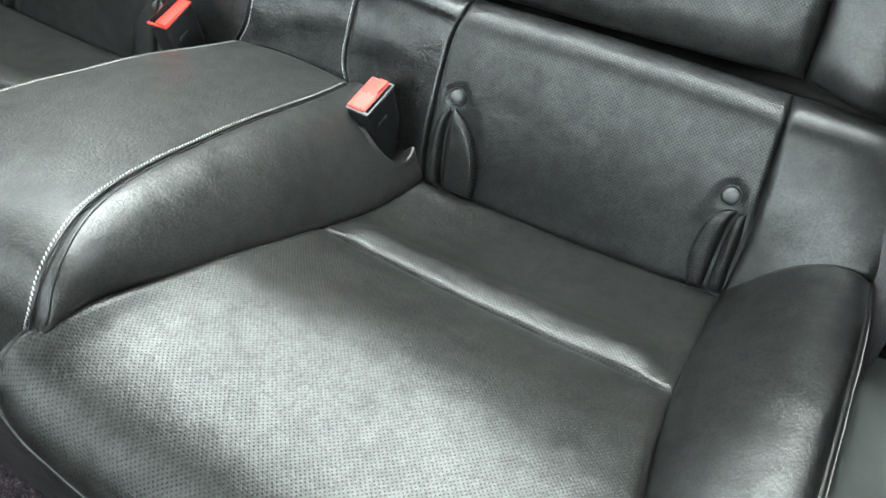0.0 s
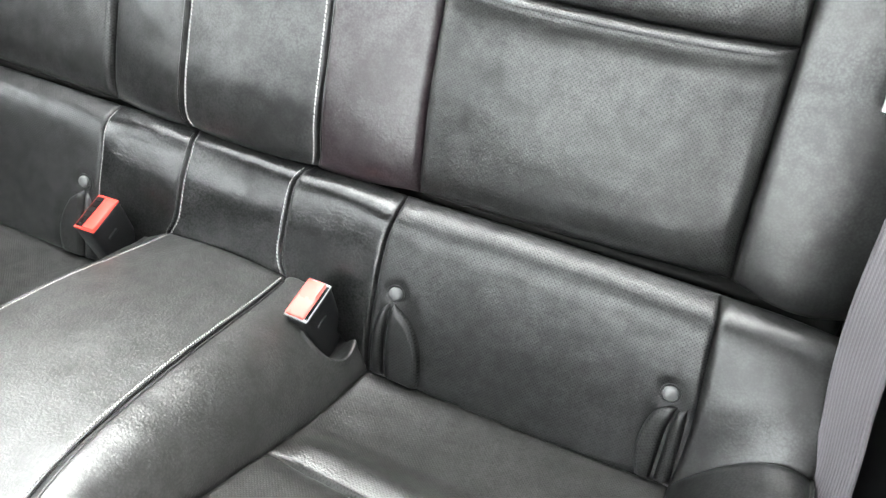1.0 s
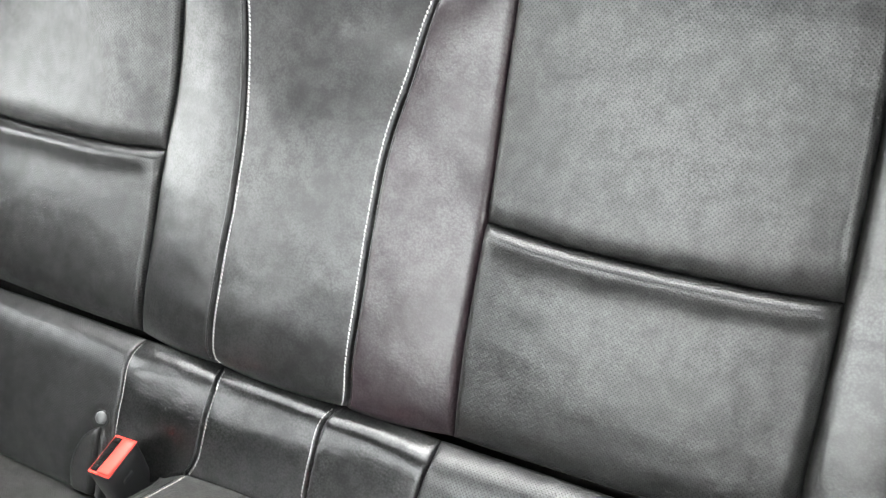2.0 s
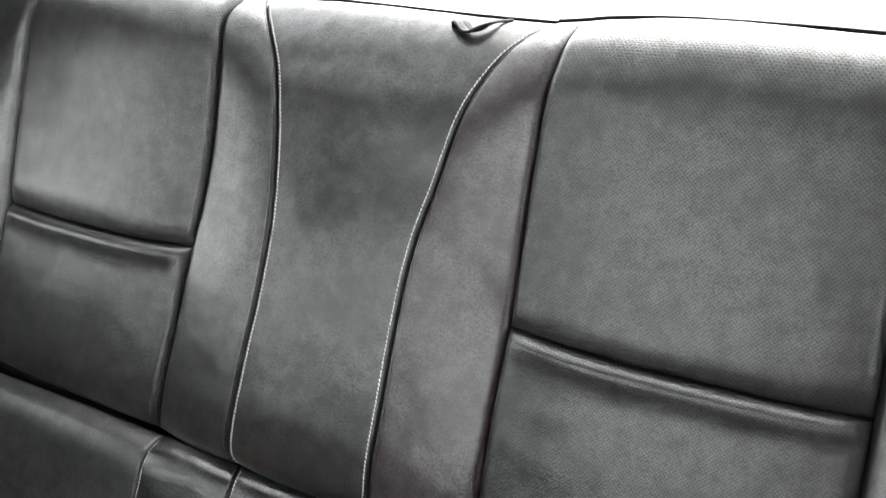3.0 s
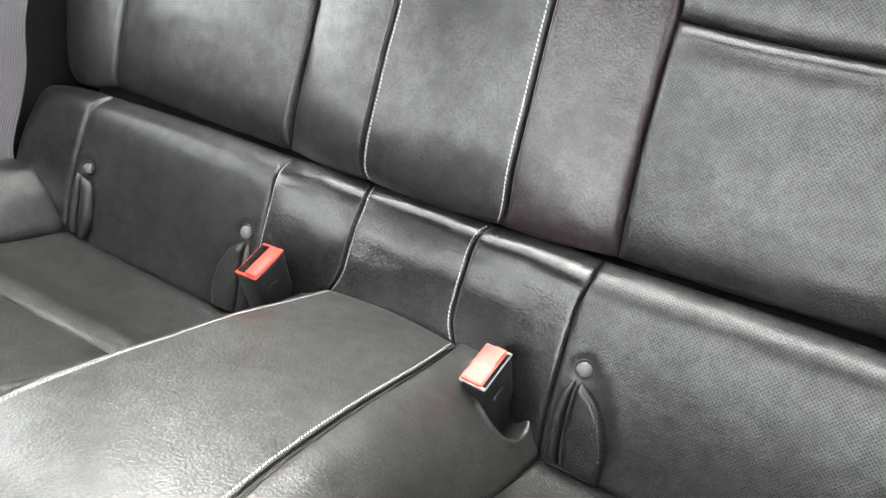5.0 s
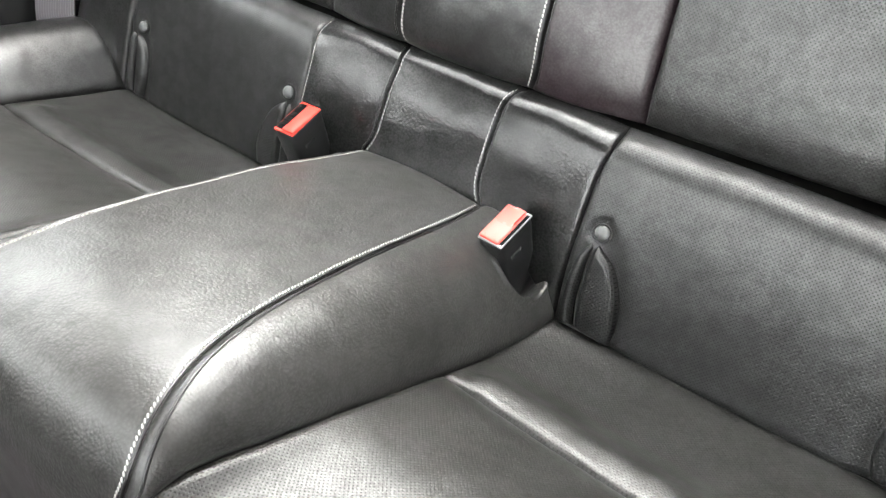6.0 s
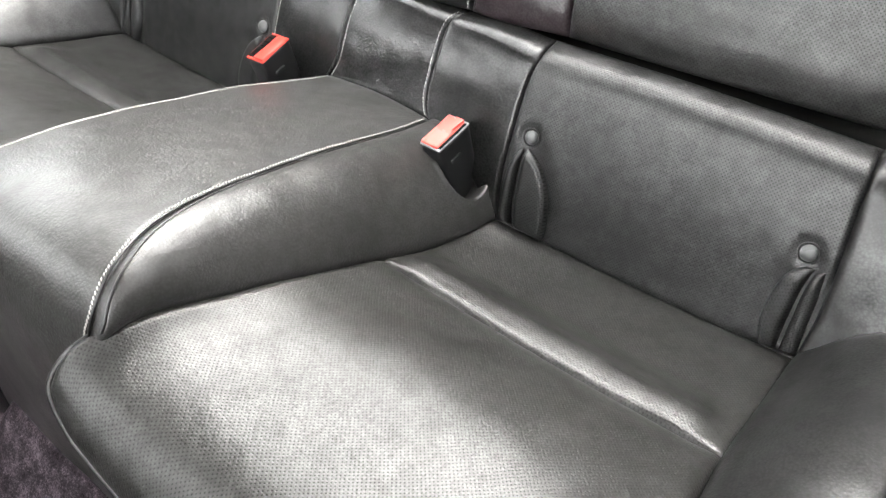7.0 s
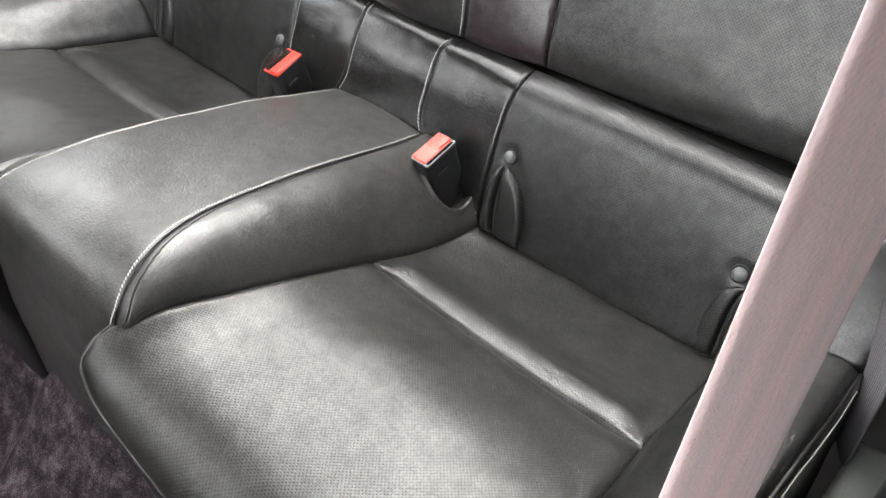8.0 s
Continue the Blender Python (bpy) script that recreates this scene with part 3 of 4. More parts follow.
for sign in (1, -1):
    M = (lambda c: arr(c)) if sign > 0 else mirror

    def quad(name, bottom, top, left, right, *args, **kw):
        """A panel on this side of the car: mirrored, its left and right change places."""
        dips = kw.pop("dips", ((1, 0.016),) * 4)
        if sign > 0:
            return Panel(name, bottom, top, left, right, *args, dips=dips, **kw)
        f = arr(kw.pop("facing", (0, -0.5, 1)))
        f[0] *= -1
        return Panel(name, mirror(bottom)[::-1], mirror(top)[::-1], mirror(right), mirror(left), *args, facing=f,
                     dips=(dips[1], dips[0], dips[2], dips[3]), **kw)

    edge = STITCH if sign > 0 else mirror(STITCH_L)
    inner = "l" if sign > 0 else "r"
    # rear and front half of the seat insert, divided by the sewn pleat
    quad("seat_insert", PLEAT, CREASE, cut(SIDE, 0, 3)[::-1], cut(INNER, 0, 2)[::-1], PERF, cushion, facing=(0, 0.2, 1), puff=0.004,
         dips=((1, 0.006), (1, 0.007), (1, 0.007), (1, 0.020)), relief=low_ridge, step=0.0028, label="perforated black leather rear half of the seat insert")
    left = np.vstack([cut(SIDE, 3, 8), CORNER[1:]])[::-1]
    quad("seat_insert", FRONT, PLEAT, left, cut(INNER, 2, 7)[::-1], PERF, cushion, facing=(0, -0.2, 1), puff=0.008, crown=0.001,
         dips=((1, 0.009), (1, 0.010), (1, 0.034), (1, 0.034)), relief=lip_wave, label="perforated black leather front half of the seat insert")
    # sloping side of the console
    foot = np.vstack([SIDE[:-1], edge[-1:]])
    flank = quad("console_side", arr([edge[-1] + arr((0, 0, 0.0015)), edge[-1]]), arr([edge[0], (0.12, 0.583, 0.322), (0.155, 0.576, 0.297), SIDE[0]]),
         edge[::-1] + arr([[0, 0, 0.0015]] + [[0, 0, 0]] * 10), foot[::-1], WORNLIT, cushion, facing=(1, 0, 1), puff=0.005 if sign > 0 else 0.002, crown=0.006 if sign > 0 else 0.001,
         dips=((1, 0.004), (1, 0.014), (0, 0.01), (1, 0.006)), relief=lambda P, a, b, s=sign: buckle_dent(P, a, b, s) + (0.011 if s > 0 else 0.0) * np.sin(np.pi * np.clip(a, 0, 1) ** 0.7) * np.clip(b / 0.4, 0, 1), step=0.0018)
    tube("piping", flank.along(inner, 0.0020, 0.0002, 0.02, 0.97)[0][::6], 0.0011, LEATHER, cushion, "folded leather edge along the console flank", 160, 8)
    # outer bolster and its side wall
    quad("bolster", BOLFRONT, BOLCREASE, INNER[::-1], PIPE[::-1], LEATHER, cushion, facing=(0, -0.1, 1), puff=0.008, crown=0.005,
         dips=((1, 0.020), (1, 0.010), (1, 0.024), (1, 0.014)))
    low = PIPE[::-1] * arr((1, 1, 0)) + arr((0.006, 0, 0.10))
    wall = quad("bolster_side", low, PIPE[::-1], arr([low[0], PIPE[-1]]), arr([low[-1], PIPE[0]]), LEATHER, cushion,
         facing=(1, 0, 0), puff=0.005, dips=((0, 0.01), (0, 0.01), (0, 0.01), (1, 0.014)), step=0.006)
    # piping along the front edge and the bolster
    lip = np.vstack([CORNER, FRONT[1:], BOLFRONT[1:]])
    tube("piping", M(lip), 0.0026, LEATHER, cushion, "thin black leather piping along the front edge", 160)
    tube("piping", M(PIPE), 0.0030, LEATHER, cushion, "black leather piping along the bolster", 120)
    stitching(*wall.along("t", 0.007, 0.0, 0.02, 0.98), cushion, pitch=0.006, long=0.0052, thick=0.0006, label="pale thread beside the bolster piping")
    # front wall below the piping
    floor_line = lip * arr((1, 1, 0)) + arr((0, 0.012, 0.08))
    quad("front_skirt", floor_line, lip, arr([floor_line[0], lip[0]]), arr([floor_line[-1], lip[-1]]), PLASTIC, cushion, facing=(0, -1, 0), puff=0.0,
         dips=((0, 0.01),) * 4, step=0.008, ripple=0.0)

# console top, running over and down the front
down = arr([(0.141, 0.158, 0.385), (0.141, 0.150, 0.33), (0.141, 0.146, 0.24), (0.141, 0.145, 0.08)])
edge_r = np.vstack([STITCH, down])[::-1]
edge_l = np.vstack([STITCH_L, [(-0.112, 0.156, 0.375), (-0.116, 0.150, 0.33), (-0.150, 0.146, 0.24), (-0.23, 0.145, 0.08)]])[::-1]
bottom = arr([edge_l[0], (0, 0.135, 0.08), edge_r[0]])
top = arr([edge_l[-1], (0, 0.590, 0.347), edge_r[-1]])


def console_sag(P, su, sv):
    return 0.003 * np.sin(np.pi * su) * np.exp(-((P[:, :, 1] - 0.22) / 0.08) ** 2)


console = Panel("console_top", bottom, top, edge_l, edge_r, WORNLIT, cushion, facing=(0, -0.6, 1), puff=0.0025, crown=0.003,
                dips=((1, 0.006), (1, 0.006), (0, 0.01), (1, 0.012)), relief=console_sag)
for side in "lr":
    stitching(*console.along(side, 0.0034, 0.0, 0.40, 0.995), cushion, pitch=0.0034, long=0.0031, thick=0.0006, label="pale twisted thread along the console edge", slant=0.6)
    tube("piping", console.along(side, 0.0010, 0.0005, 0.40, 0.995)[0][::6], 0.0012, LEATHER, cushion, "folded leather edge beside the console thread", 160, 8)

# ---- lower backrest roll ----
def roll_line(x0, x1, y0, z0, lift=0.0):
    """The upright seam of the roll from its foot to the seam below the backrest."""
    pts = []
    for f, y, z in ((0, 0.567, 0.276), (0.30, 0.583, 0.328), (0.52, 0.599, 0.368), (0.74, 0.619, 0.408), (0.88, 0.638, 0.430), (1, 0.662, 0.441)):
        pts.append((x0 + (x1 - x0) * f, y, z))
    pts = arr(pts)
    keep = pts[pts[:, 2] > z0 + 0.012]
    return np.vstack([[(x0, y0, z0)], keep])


S_IN = roll_line(0.184, 0.184, 0.567, 0.275)
S_IN[1:4, 0] -= 0.003
S_OUT = roll_line(0.502, 0.502, 0.565, 0.283)
S_OUT[:, 0] += arr([0, 0.002, 0, -0.004, -0.007, -0.010])
S_MID = roll_line(0.078, 0.074, 0.588, 0.345)
S_MID[1:4, 0] -= 0.008
S_END = arr([(0.605, 0.575, 0.349), (0.612, 0.595, 0.375), (0.612, 0.618, 0.405), (0.610, 0.640, 0.425), (0.606, 0.664, 0.430)])


def flat_top(a, b):
    return arr([a[-1], (a[-1] + b[-1]) / 2 + arr((0, 0.001, 0.001)), b[-1]])


roll_panels = []


def crest(P, su, sv):
    return 0.003 * np.exp(-((sv - 0.84) / 0.10) ** 2)


def anchors(P, su, sv):
    """The hollows round the studs and below the anchor flaps."""
    x, z = np.abs(P[:, :, 0]), P[:, :, 2]
    h = crest(P, su, sv)
    for at in (0.203, 0.478):
        r = np.hypot(x - at, (z - 0.368) * 1.12)
        h = h - 0.0018 * np.exp(-((r - 0.0098) / 0.0036) ** 2) * (r > 0.0098) - 0.0018 * (r <= 0.0098)
    outer = ((x - 0.484) / 0.025) ** 6 + ((z - 0.300) / 0.061) ** 6
    lean = 0.214 - 0.16 * np.clip(z - 0.310, 0, 1)
    inner = ((x - lean) / (0.033 - 0.30 * np.clip(z - 0.320, 0, 1) ** 1.0)) ** 6 + ((z - 0.300) / 0.060) ** 6
    return h - 0.0034 * (np.exp(-outer) + np.exp(-inner))


for sign in (1, -1):
    M = (lambda c: arr(c)) if sign > 0 else mirror
    inner, outer = ("l", "r") if sign > 0 else ("r", "l")
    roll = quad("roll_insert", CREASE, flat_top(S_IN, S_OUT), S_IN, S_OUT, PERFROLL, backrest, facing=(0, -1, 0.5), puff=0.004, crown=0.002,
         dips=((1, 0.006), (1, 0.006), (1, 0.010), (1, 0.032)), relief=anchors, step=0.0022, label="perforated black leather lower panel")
    roll_panels.append((sign, roll))
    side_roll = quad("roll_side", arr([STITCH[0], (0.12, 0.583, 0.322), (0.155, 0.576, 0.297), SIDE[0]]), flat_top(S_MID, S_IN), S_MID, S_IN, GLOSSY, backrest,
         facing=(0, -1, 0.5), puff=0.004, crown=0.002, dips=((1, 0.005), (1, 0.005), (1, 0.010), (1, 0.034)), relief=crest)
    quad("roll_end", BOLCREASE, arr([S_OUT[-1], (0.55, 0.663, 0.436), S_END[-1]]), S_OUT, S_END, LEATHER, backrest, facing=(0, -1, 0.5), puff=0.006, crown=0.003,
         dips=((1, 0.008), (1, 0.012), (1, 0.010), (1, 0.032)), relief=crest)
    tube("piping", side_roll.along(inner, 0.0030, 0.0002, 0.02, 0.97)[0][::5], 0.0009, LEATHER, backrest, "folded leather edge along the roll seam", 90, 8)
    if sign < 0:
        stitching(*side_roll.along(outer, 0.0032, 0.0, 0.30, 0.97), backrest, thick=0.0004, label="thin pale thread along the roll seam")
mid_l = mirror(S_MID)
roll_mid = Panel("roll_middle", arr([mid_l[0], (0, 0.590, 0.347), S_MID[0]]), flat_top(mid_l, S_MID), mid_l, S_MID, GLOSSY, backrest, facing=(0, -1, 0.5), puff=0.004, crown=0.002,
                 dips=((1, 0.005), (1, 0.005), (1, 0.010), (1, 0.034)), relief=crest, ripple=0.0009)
for side in "lr":
    stitching(*roll_mid.along(side, 0.004, 0.0, 0.02, 0.97), backrest, pitch=0.0042, thick=0.00045, label="pale thread along the roll seam")

# ---- upper backrest ----
def seam(rows):
    return arr(rows)


B_MID = seam([(0.078, 0.662, 0.443), (0.085, 0.660, 0.462), (0.084, 0.668, 0.50), (0.083, 0.688, 0.55), (0.081, 0.718, 0.62), (0.083, 0.747, 0.69), (0.094, 0.776, 0.755),
              (0.105, 0.796, 0.81), (0.118, 0.812, 0.842), (0.134, 0.826, 0.866), (0.150, 0.842, 0.881), (0.161, 0.857, 0.889), (0.167, 0.872, 0.892)])
B_IN = seam([(0.194, 0.668, 0.445), (0.192, 0.681, 0.49), (0.189, 0.703, 0.55), (0.188, 0.741, 0.64), (0.185, 0.767, 0.70), (0.183, 0.787, 0.77), (0.184, 0.804, 0.84),
             (0.188, 0.815, 0.868), (0.190, 0.826, 0.880), (0.191, 0.848, 0.889), (0.192, 0.874, 0.894)])
B_OUT = seam([(0.495, 0.676, 0.449), (0.492, 0.690, 0.50), (0.490, 0.712, 0.56), (0.488, 0.745, 0.637), (0.485, 0.763, 0.70), (0.481, 0.782, 0.77), (0.476, 0.800, 0.84),
              (0.471, 0.813, 0.872), (0.468, 0.825, 0.885), (0.466, 0.848, 0.895), (0.465, 0.874, 0.901)])
B_END = seam([(0.612, 0.690, 0.440), (0.628, 0.710, 0.50), (0.638, 0.738, 0.58), (0.644, 0.768, 0.66), (0.645, 0.794, 0.74), (0.636, 0.814, 0.80), (0.618, 0.832, 0.845),
              (0.600, 0.848, 0.872), (0.580, 0.860, 0.888), (0.558, 0.869, 0.897), (0.538, 0.876, 0.901)])
PL = 3  # the row of the backrest pleat
BPLEAT = arr([B_IN[PL], (0.26, 0.735, 0.637), (0.34, 0.737, 0.635), (0.42, 0.740, 0.635), B_OUT[PL]])
BLOW = arr([B_IN[0], (0.30, 0.670, 0.446), (0.40, 0.672, 0.448), B_OUT[0]])
BTOP = arr([B_IN[-1], (0.22, 0.874, 0.895), (0.28, 0.875, 0.898), (0.38, 0.875, 0.899), B_OUT[-1]])


def hump(P, su, sv):
    """The head end of the seat stands a little higher in the middle."""
    return 0.004 * np.sin(np.pi * su) ** 0.7 * np.clip((P[:, :, 2] - 0.80) / 0.09, 0, 1)


for sign in (1, -1):
    M = (lambda c: arr(c)) if sign > 0 else mirror
    inner = "l" if sign > 0 else "r"
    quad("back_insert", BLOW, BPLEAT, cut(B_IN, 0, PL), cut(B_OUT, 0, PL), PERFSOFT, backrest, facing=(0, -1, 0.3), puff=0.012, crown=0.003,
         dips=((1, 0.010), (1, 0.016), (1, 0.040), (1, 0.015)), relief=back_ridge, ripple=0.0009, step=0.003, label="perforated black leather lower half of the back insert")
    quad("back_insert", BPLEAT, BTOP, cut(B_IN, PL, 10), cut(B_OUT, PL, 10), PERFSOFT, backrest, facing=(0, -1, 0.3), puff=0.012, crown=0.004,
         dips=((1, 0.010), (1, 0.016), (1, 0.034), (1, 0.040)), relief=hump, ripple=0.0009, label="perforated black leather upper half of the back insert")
    inner_bol = quad("back_bolster", arr([B_MID[0], (0.14, 0.664, 0.443), B_IN[0]]), arr([B_MID[-1], B_IN[-1]]), B_MID, B_IN, REDSHEEN if sign > 0 else LEATHER, backrest, facing=(0, -1, 0.3),
         puff=0.007, crown=0.003, dips=((1, 0.007), (1, 0.010), (1, 0.030), (1, 0.030)),
         label="smooth black leather inner bolster, a reddish reflection put into its colour" if sign > 0 else "smooth black leather inner bolster", ripple=0.0008)
    tube("piping", inner_bol.along(inner, 0.0032, 0.0002, 0.02, 0.97)[0][::5], 0.0010, LEATHER, backrest, "folded leather edge along the middle seam", 160, 8)
    quad("back_bolster", arr([B_OUT[0], (0.55, 0.672, 0.440), B_END[0]]), arr([B_OUT[-1], (0.50, 0.875, 0.901), B_END[-1]]), B_OUT, B_END, LEATHER, backrest, facing=(0, -1, 0.3),
         puff=0.010, crown=0.008, dips=((1, 0.010), (1, 0.030), (1, 0.030), (1, 0.030)), label="smooth black leather outer bolster")
    # side wall and back of the seat shell
    rear = B_END * arr((1, 0, 1)) + arr((0.004, 0.93, -0.006))
    quad("back_side", arr([B_END[0], rear[0]]), arr([B_END[-1], rear[-1]]), B_END, rear, LEATHER, backrest, facing=(1, 0, 0.2), puff=0.003,
         dips=((1, 0.012), (0, 0.01), (0, 0.01), (0, 0.01)), step=0.006)
    # thin edge seam along the top
    topedge = np.vstack([BTOP + arr([(0, 0, h) for h in (0.001, 0.004, 0.005, 0.005, 0.002)]), arr([(0.50, 0.875, 0.901), B_END[-1], B_END[-2], B_END[-3], B_END[-4], B_END[-5]])])
    topedge = np.vstack([arr([B_MID[-1]]), topedge])
    tube("piping", M(topedge) + arr((0, -0.002, 0.0075)), 0.0017, MATTE, backrest, "thin dark edge seam along the seat top", 140)
mid_l = mirror(B_MID)
middle = Panel("back_middle", arr([mid_l[0], (0, 0.660, 0.443), B_MID[0]]), arr([mid_l[-1], (-0.08, 0.876, 0.895), (0.08, 0.876, 0.892), B_MID[-1]]), mid_l, B_MID, LEATHER, backrest,
               facing=(0, -1, 0.3), puff=0.005, crown=0.004, dips=((1, 0.005), (1, 0.005), (1, 0.030), (1, 0.030)), label="smooth black leather middle panel", ripple=0.0008)
tube("piping", arr([mid_l[-1], (-0.08, 0.876, 0.895), (0.08, 0.876, 0.892), B_MID[-1]]) + arr((0, -0.002, 0.0060)), 0.0016, MATTE, backrest, "thin dark edge seam along the seat top", 60)
for side in "lr":
    stitching(*middle.along(side, 0.0050, 0.0, 0.01, 0.97), backrest, pitch=0.0042, long=0.0033, thick=0.00072, label="pale thread along the middle seam")
part("shell", box_bm(-0.50, 0.50, 0.82, 0.925, 0.30, 0.845, 0.02), PLASTIC, backrest, "black shell behind the padding")
part("shell", box_bm(-0.60, 0.60, 0.70, 0.90, 0.10, 0.42, 0.02), PLASTIC, backrest, "black shell behind the padding")


# ---- leather flaps that cover the anchors ----
def on_panel(panel, x, z, lift=0.0):
    g = panel.G.reshape(-1, 3)
    near = np.argsort((g[:, 0] - x) ** 2 + (g[:, 2] - z) ** 2)[:6]
    w = 1 / (1e-4 + np.hypot(g[near, 0] - x, g[near, 2] - z))
    p = (g[near] * w[:, None]).sum(0) / w.sum()
    n = panel.N.reshape(-1, 3)[near[0]]
    return p + n * lift


def flap(panel, sign, left, right):
    """One puckered half of a slit leather flap, between two lines on the roll."""
    def line(rows, lift):
        return arr([on_panel(panel, x * sign, z, lift * f) for (x, z), f in zip(rows, np.r_[0.4, np.ones(len(rows) - 2), 0.6])])
    L, R = line(left, 0.0005), line(right, 0.0012)
    bottom = arr([L[0], (L[0] + R[0]) / 2, R[0]])
    top = arr([L[-1], (L[-1] + R[-1]) / 2, R[-1]])
    Panel("anchor_flap", bottom, top, L, R, PERFROLL, backrest, facing=(0, -1, 0.4), puff=0.0075, dips=((1, 0.009), (1, 0.007), (1, 0.004), (1, 0.010)), step=0.0018, ripple=0.0005,
          label="puckered leather flap over the anchor")


for sign, panel in roll_panels:
    flap(panel, sign, [(0.470, 0.281), (0.463, 0.302), (0.463, 0.326), (0.468, 0.345), (0.478, 0.356), (0.4875, 0.359)], [(0.484, 0.284), (0.4835, 0.310), (0.484, 0.335), (0.486, 0.350), (0.4882, 0.358)])
    flap(panel, sign, [(0.4872, 0.284), (0.4865, 0.310), (0.4865, 0.335), (0.4882, 0.350), (0.4895, 0.357)], [(0.5015, 0.288), (0.5005, 0.310), (0.499, 0.335), (0.4975, 0.350), (0.4962, 0.360)])
    flap(panel, sign, [(0.205, 0.276), (0.2015, 0.300), (0.200, 0.325), (0.2005, 0.345), (0.202, 0.353)], [(0.241, 0.273), (0.242, 0.297), (0.237, 0.322), (0.225, 0.342), (0.213, 0.353), (0.2038, 0.358)])
    flap(panel, sign, [(0.187, 0.279), (0.186, 0.300), (0.186, 0.325), (0.189, 0.345), (0.198, 0.358)], [(0.203, 0.277), (0.1995, 0.300), (0.198, 0.325), (0.1985, 0.345), (0.200, 0.354)])


# ---- anchor studs ----
def stud(at):
    """A round plastic stud with a raised rim that marks a child seat anchor."""
    ob = tagged(empty("anchor_stud", at), "small round grey plastic anchor stud in the leather roll", "stud", "anchor studs of the rear seat")
    for name, prof, mat in (("rim", ((0.0092, -0.001), (0.0094, 0.0008), (0.0088, 0.0014), (0.0076, 0.0008), (0.0074, -0.001)), PLASTIC),
                            ("cap", ((0.0072, -0.001), (0.0071, 0.0020), (0.0060, 0.0036), (0.0036, 0.0045), (0.0003, 0.0048)), STUD)):
        bm = bmesh.new()
        rings = [[bm.verts.new((r * math.cos(a * math.pi / 14), r * math.sin(a * math.pi / 14), h)) for a in range(28)] for r, h in prof]
        for p, q in zip(rings, rings[1:]):
            for i in range(28):
                bm.faces.new((p[i], p[(i + 1) % 28], q[(i + 1) % 28], q[i]))
        if name == "cap":
            bm.faces.new(rings[-1])
        bm.transform(Matrix.Rotation(radians(64), 4, "X"))
        bm.transform(Matrix.Translation(at))
        part(name, bm, mat, ob)
    return ob


for sign, panel in roll_panels:
    for x in (0.203, 0.478):
        stud(Vector(on_panel(panel, x * sign, 0.3685, 0.0006)))


# ---- belt buckles ----
def buckle(x, wide, slot, spin, lift=0.0, red=RED, frame_of=SILVER):
    """A belt buckle: black housing, red press button in a pale rim, and the slot for the tongue."""
    at = Vector((x, 0.570, 0.290 + lift))
    ob = tagged(empty("belt_buckle", at), "black belt buckle with a red press button beside the console", "belt buckle", "rear belt buckles")
    tilt = Matrix.Translation(at) @ Matrix.Rotation(radians(spin), 4, "Z") @ Matrix.Rotation(radians(14), 4, "X")
    w, d, h = wide / 2, 0.0245, 0.082
    bm = bmesh.new()
    rows = ((-0.035, 0.95, 0.90), (0.03, 0.97, 0.95), (h - 0.012, 1.0, 1.0), (h - 0.003, 0.99, 0.99), (h, 0.95, 0.96))
    rings = []
    for z, a, b in rows:
        ring = []
        for k in range(32):
            t = 2 * math.pi * k / 32
            cx, cy = math.cos(t), math.sin(t)
            px = math.copysign(abs(cx) ** 0.35, cx) * w * a
            py = math.copysign(abs(cy) ** 0.35, cy) * d * b
            ring.append(bm.verts.new((px, py, z)))
        rings.append(ring)
    for p, q in zip(rings, rings[1:]):
        for i in range(32):
            bm.faces.new((p[i], p[(i + 1) % 32], q[(i + 1) % 32], q[i]))
    bm.faces.new(rings[-1])
    bm.transform(tilt)
    part("housing", bm, PLASTIC, ob, "black plastic housing")
    side = 1 if slot > 0 else -1
    s = abs(slot)
    bm = box_bm(-w * 0.95, w * 0.95, -d * 0.95, d * 0.95, h - 0.001, h + 0.0014, 0.001, 2)
    bm.transform(tilt)
    part("rim", bm, frame_of, ob, "thin worn rim")
    x0, x1 = (-w * 0.90, w * 0.90 - s) if side > 0 else (-w * 0.90 + s, w * 0.90)
    bm = box_bm(x0, x1, -d * 0.9, d * 0.9, h - 0.002, h + 0.0045, 0.0022, 3)
    for v in bm.verts:
        if v.co.z > h + 0.003:
            v.co.z -= 0.0025 * max(0.0, (v.co.y / d)) + 0.0006 * abs(v.co.x / w)
    bm.transform(tilt)
    button = part("press_button", bm, red, ob, "glossy red press button")
    if s < 0.005:
        bm = slab_bm([(-0.1 * w, d * 0.86, h + 0.0036), (x1 - 0.001, d * 0.1, h + 0.0048), (x1 - 0.001, d * 0.86, h + 0.0030)], 0.0016)
        bm.transform(tilt)
        part("corner", bm, red, button, "sloping corner of the red button", False)
    x0, x1 = (w * 0.90 - s, w * 0.90) if side > 0 else (-w * 0.90, -w * 0.90 + s)
    bm = box_bm(x0, x1, -d * 0.85, d * 0.85, h, h + 0.0018, 0.0005, 1)
    bm.transform(tilt)
    part("slot", bm, MATTE, ob, "dark tongue slot")
    if s > 0.005:
        for i in range(5):
            y = -d * 0.6 + i * d * 1.2 / 4
            bm = box_bm(x0 + 0.001, x1 - 0.001, y - 0.0009, y + 0.0009, h + 0.001, h + 0.0024, 0.0003, 1)
            bm.transform(tilt)
            part("rib", bm, MATTE, ob)
    bm = box_bm(w - 0.0005, w + 0.0008, -0.012, 0.002, h - 0.026, h - 0.021, 0.0004, 1)
    bm.transform(tilt)
    part("catch", bm, TRIM, ob, "small moulded mark")
    return ob


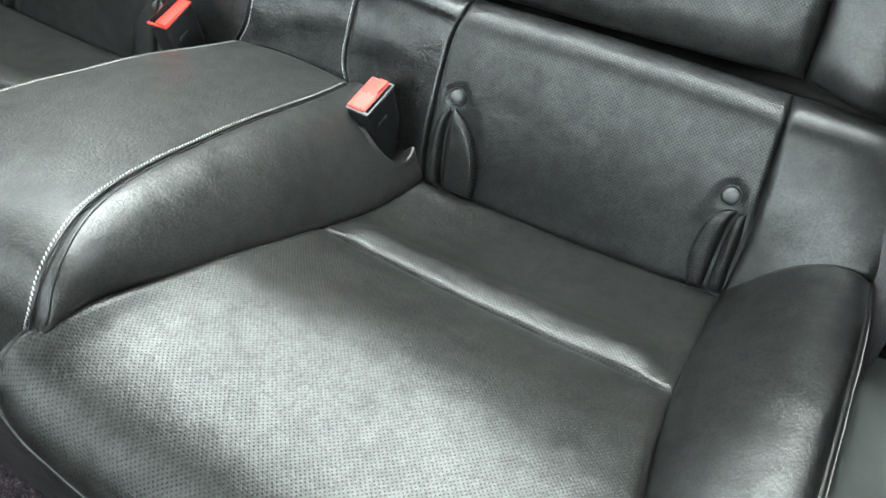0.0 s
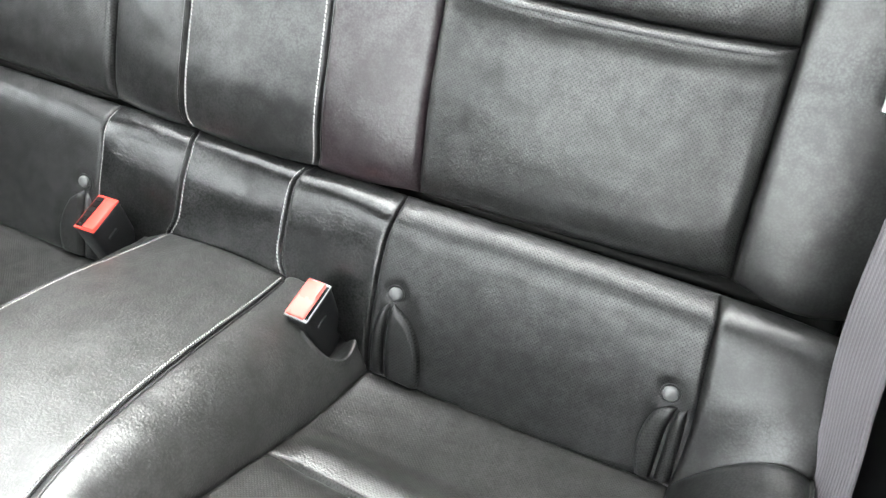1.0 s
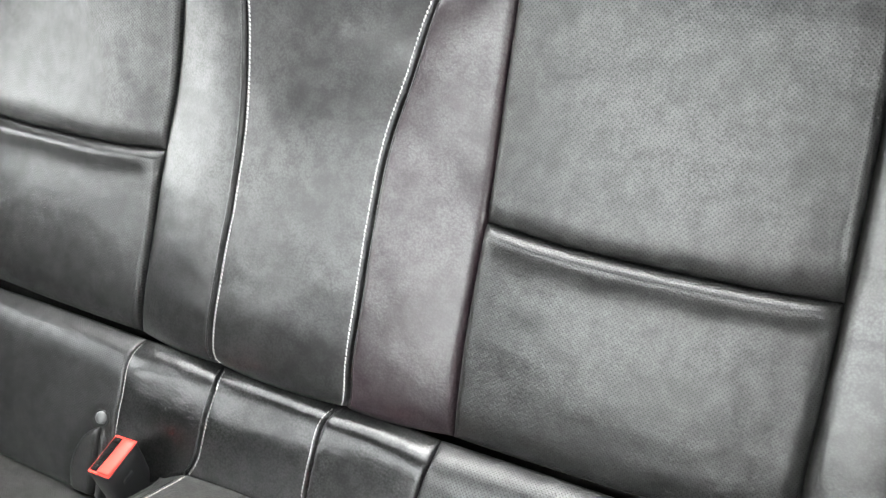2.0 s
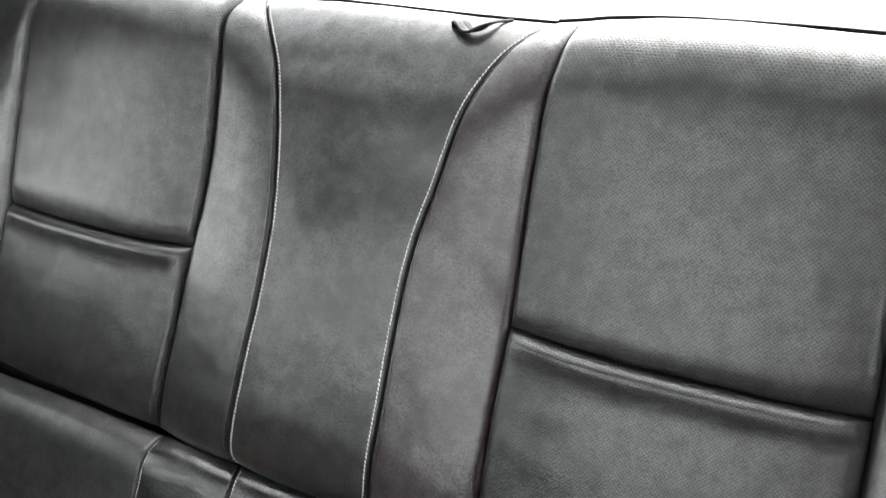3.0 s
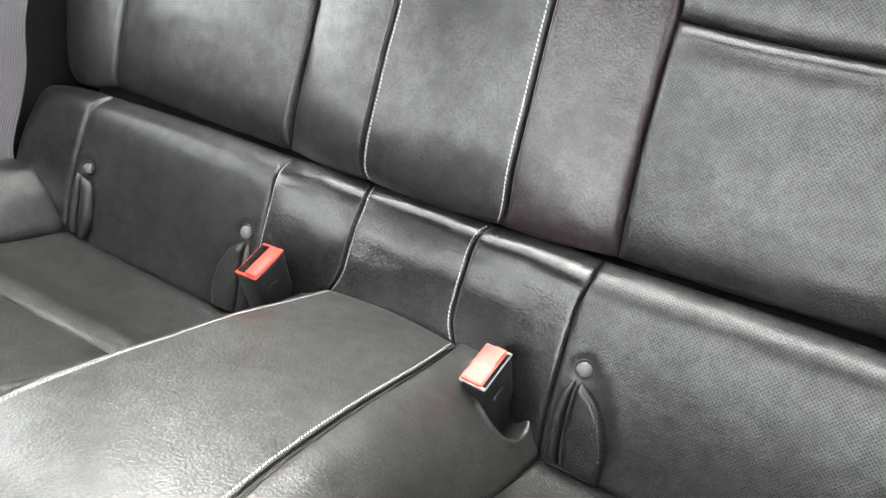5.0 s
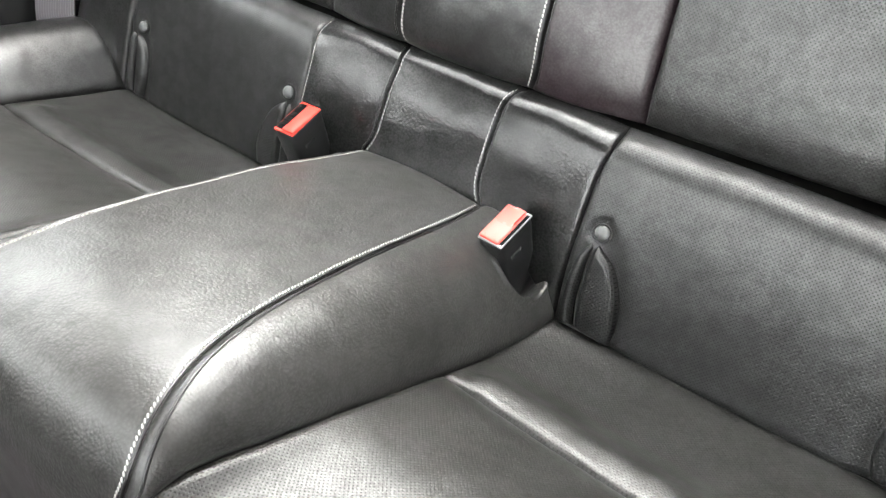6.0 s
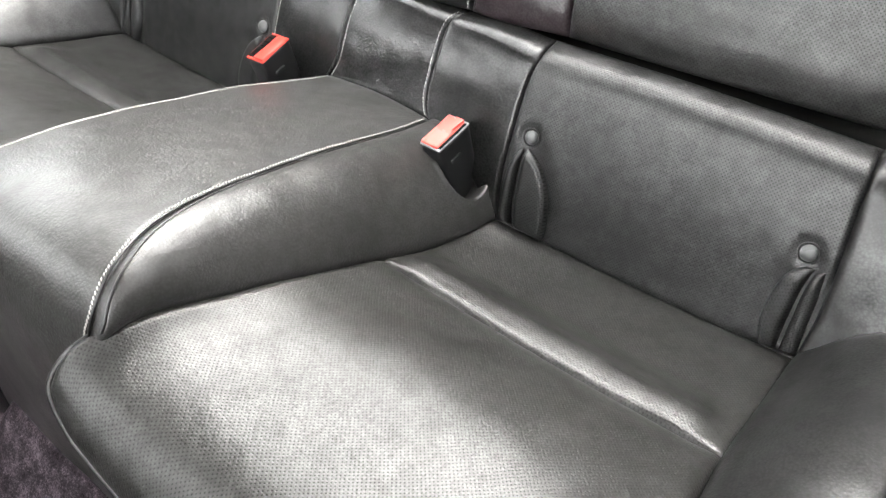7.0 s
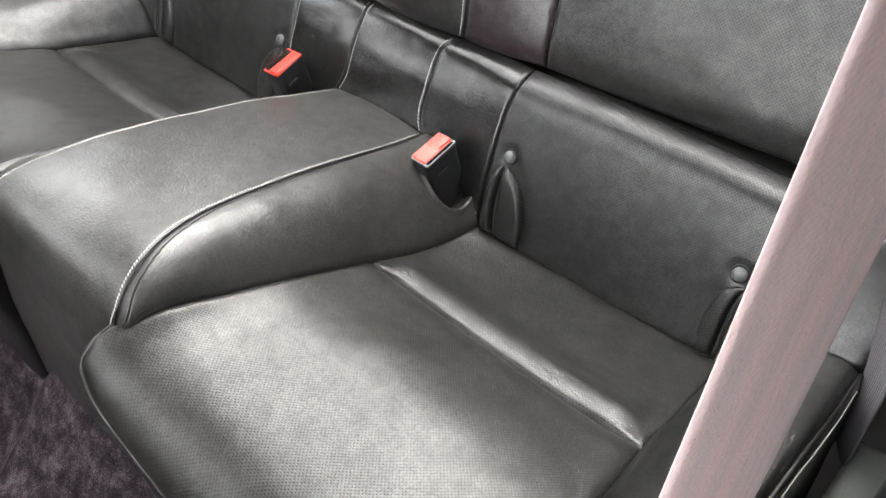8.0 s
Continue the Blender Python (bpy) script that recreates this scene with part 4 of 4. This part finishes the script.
buckle(0.132, 0.028, 0.0035, -2, 0.0, SALMON)
buckle(-0.137, 0.028, -0.0105, 4, 0.010, RED, RED)

# ---- seat belts ----
def rear_belt(inner, side):
    """The outer rear belt, which lies along the front edge of the backrest, and its steel tongue."""
    rows = []
    for (x, y, z), (ax, ay, az) in inner:
        a = Vector((ax * side, ay, az)).normalized()
        rows.append((tuple(Vector((x, y, z)) + a * 0.024), tuple(a)))
    thing = strap("rear_seat_belt", rows, 0.048, BELT, "dark grey ribbed seat belt webbing hanging beside the backrest", "seat belt")
    if side < 0:
        return thing
    at = Vector((0.576, 0.680, 0.646))
    bm = box_bm(-0.026, 0.026, -0.0015, 0.0015, -0.012, 0.030, 0.0012, 2)
    bm.transform(Matrix.Translation(at + Vector((0, -0.004, 0))) @ Matrix.Rotation(radians(-20), 4, "X") @ Matrix.Rotation(radians(-14 * side), 4, "Z"))
    part("tongue", bm, STEEL, thing, "steel belt tongue")
    return thing


rear_belt([((0.606, 0.580, 0.27), (0.5, -0.85, 0.1)), ((0.600, 0.586, 0.36), (0.6, -0.75, 0.2)), ((0.580, 0.618, 0.46), (0.9, -0.35, 0.2)), ((0.578, 0.648, 0.55), (0.9, -0.35, 0.2)),
           ((0.585, 0.730, 0.72), (0.9, -0.35, 0.15)), ((0.600, 0.800, 0.86), (0.9, -0.35, 0.1))], 1)
rear_belt([((-0.606, 0.565, 0.27), (0.5, -0.85, 0.1)), ((-0.607, 0.575, 0.363), (0.6, -0.75, 0.2)), ((-0.607, 0.612, 0.453), (0.9, -0.35, 0.2)), ((-0.607, 0.640, 0.549), (0.9, -0.35, 0.2)),
           ((-0.607, 0.750, 0.743), (0.9, -0.35, 0.15)), ((-0.574, 0.850, 0.872), (0.9, -0.35, 0.1)), ((-0.520, 0.885, 0.955), (0.9, -0.35, 0.1))], -1)


def hanging(z):
    """The front belt's middle at a height: it hangs almost straight beside the pillar."""
    f = (z - 0.693) / 0.951
    return (0.604 - 0.0257 * f + 0.008, 0.160 + 0.308 * f + 0.0216, z - 0.007)


strap("front_seat_belt", [(hanging(z), (0.34, 0.90, -0.28)) for z in (1.16, 0.95, 0.80, 0.65, 0.50, 0.30)],
      0.0465, BELTPINK, "pinkish grey seat belt webbing hanging from the middle pillar", "seat belt", edged=False)

# ---- pull strap on the seat top ----
strap("pull_strap", [((0.072, 0.852, 0.886), (0.5, 0.8, 0.1)), ((0.080, 0.836, 0.896), (0.5, 0.8, 0)), ((0.094, 0.830, 0.888), (0.4, 0.85, 0.1)), ((0.108, 0.842, 0.895), (0.4, 0.8, 0)), ((0.120, 0.868, 0.897), (0.4, 0.8, 0))],
      0.016, PLASTIC, "small black folded pull strap on the seat top", "pull strap")
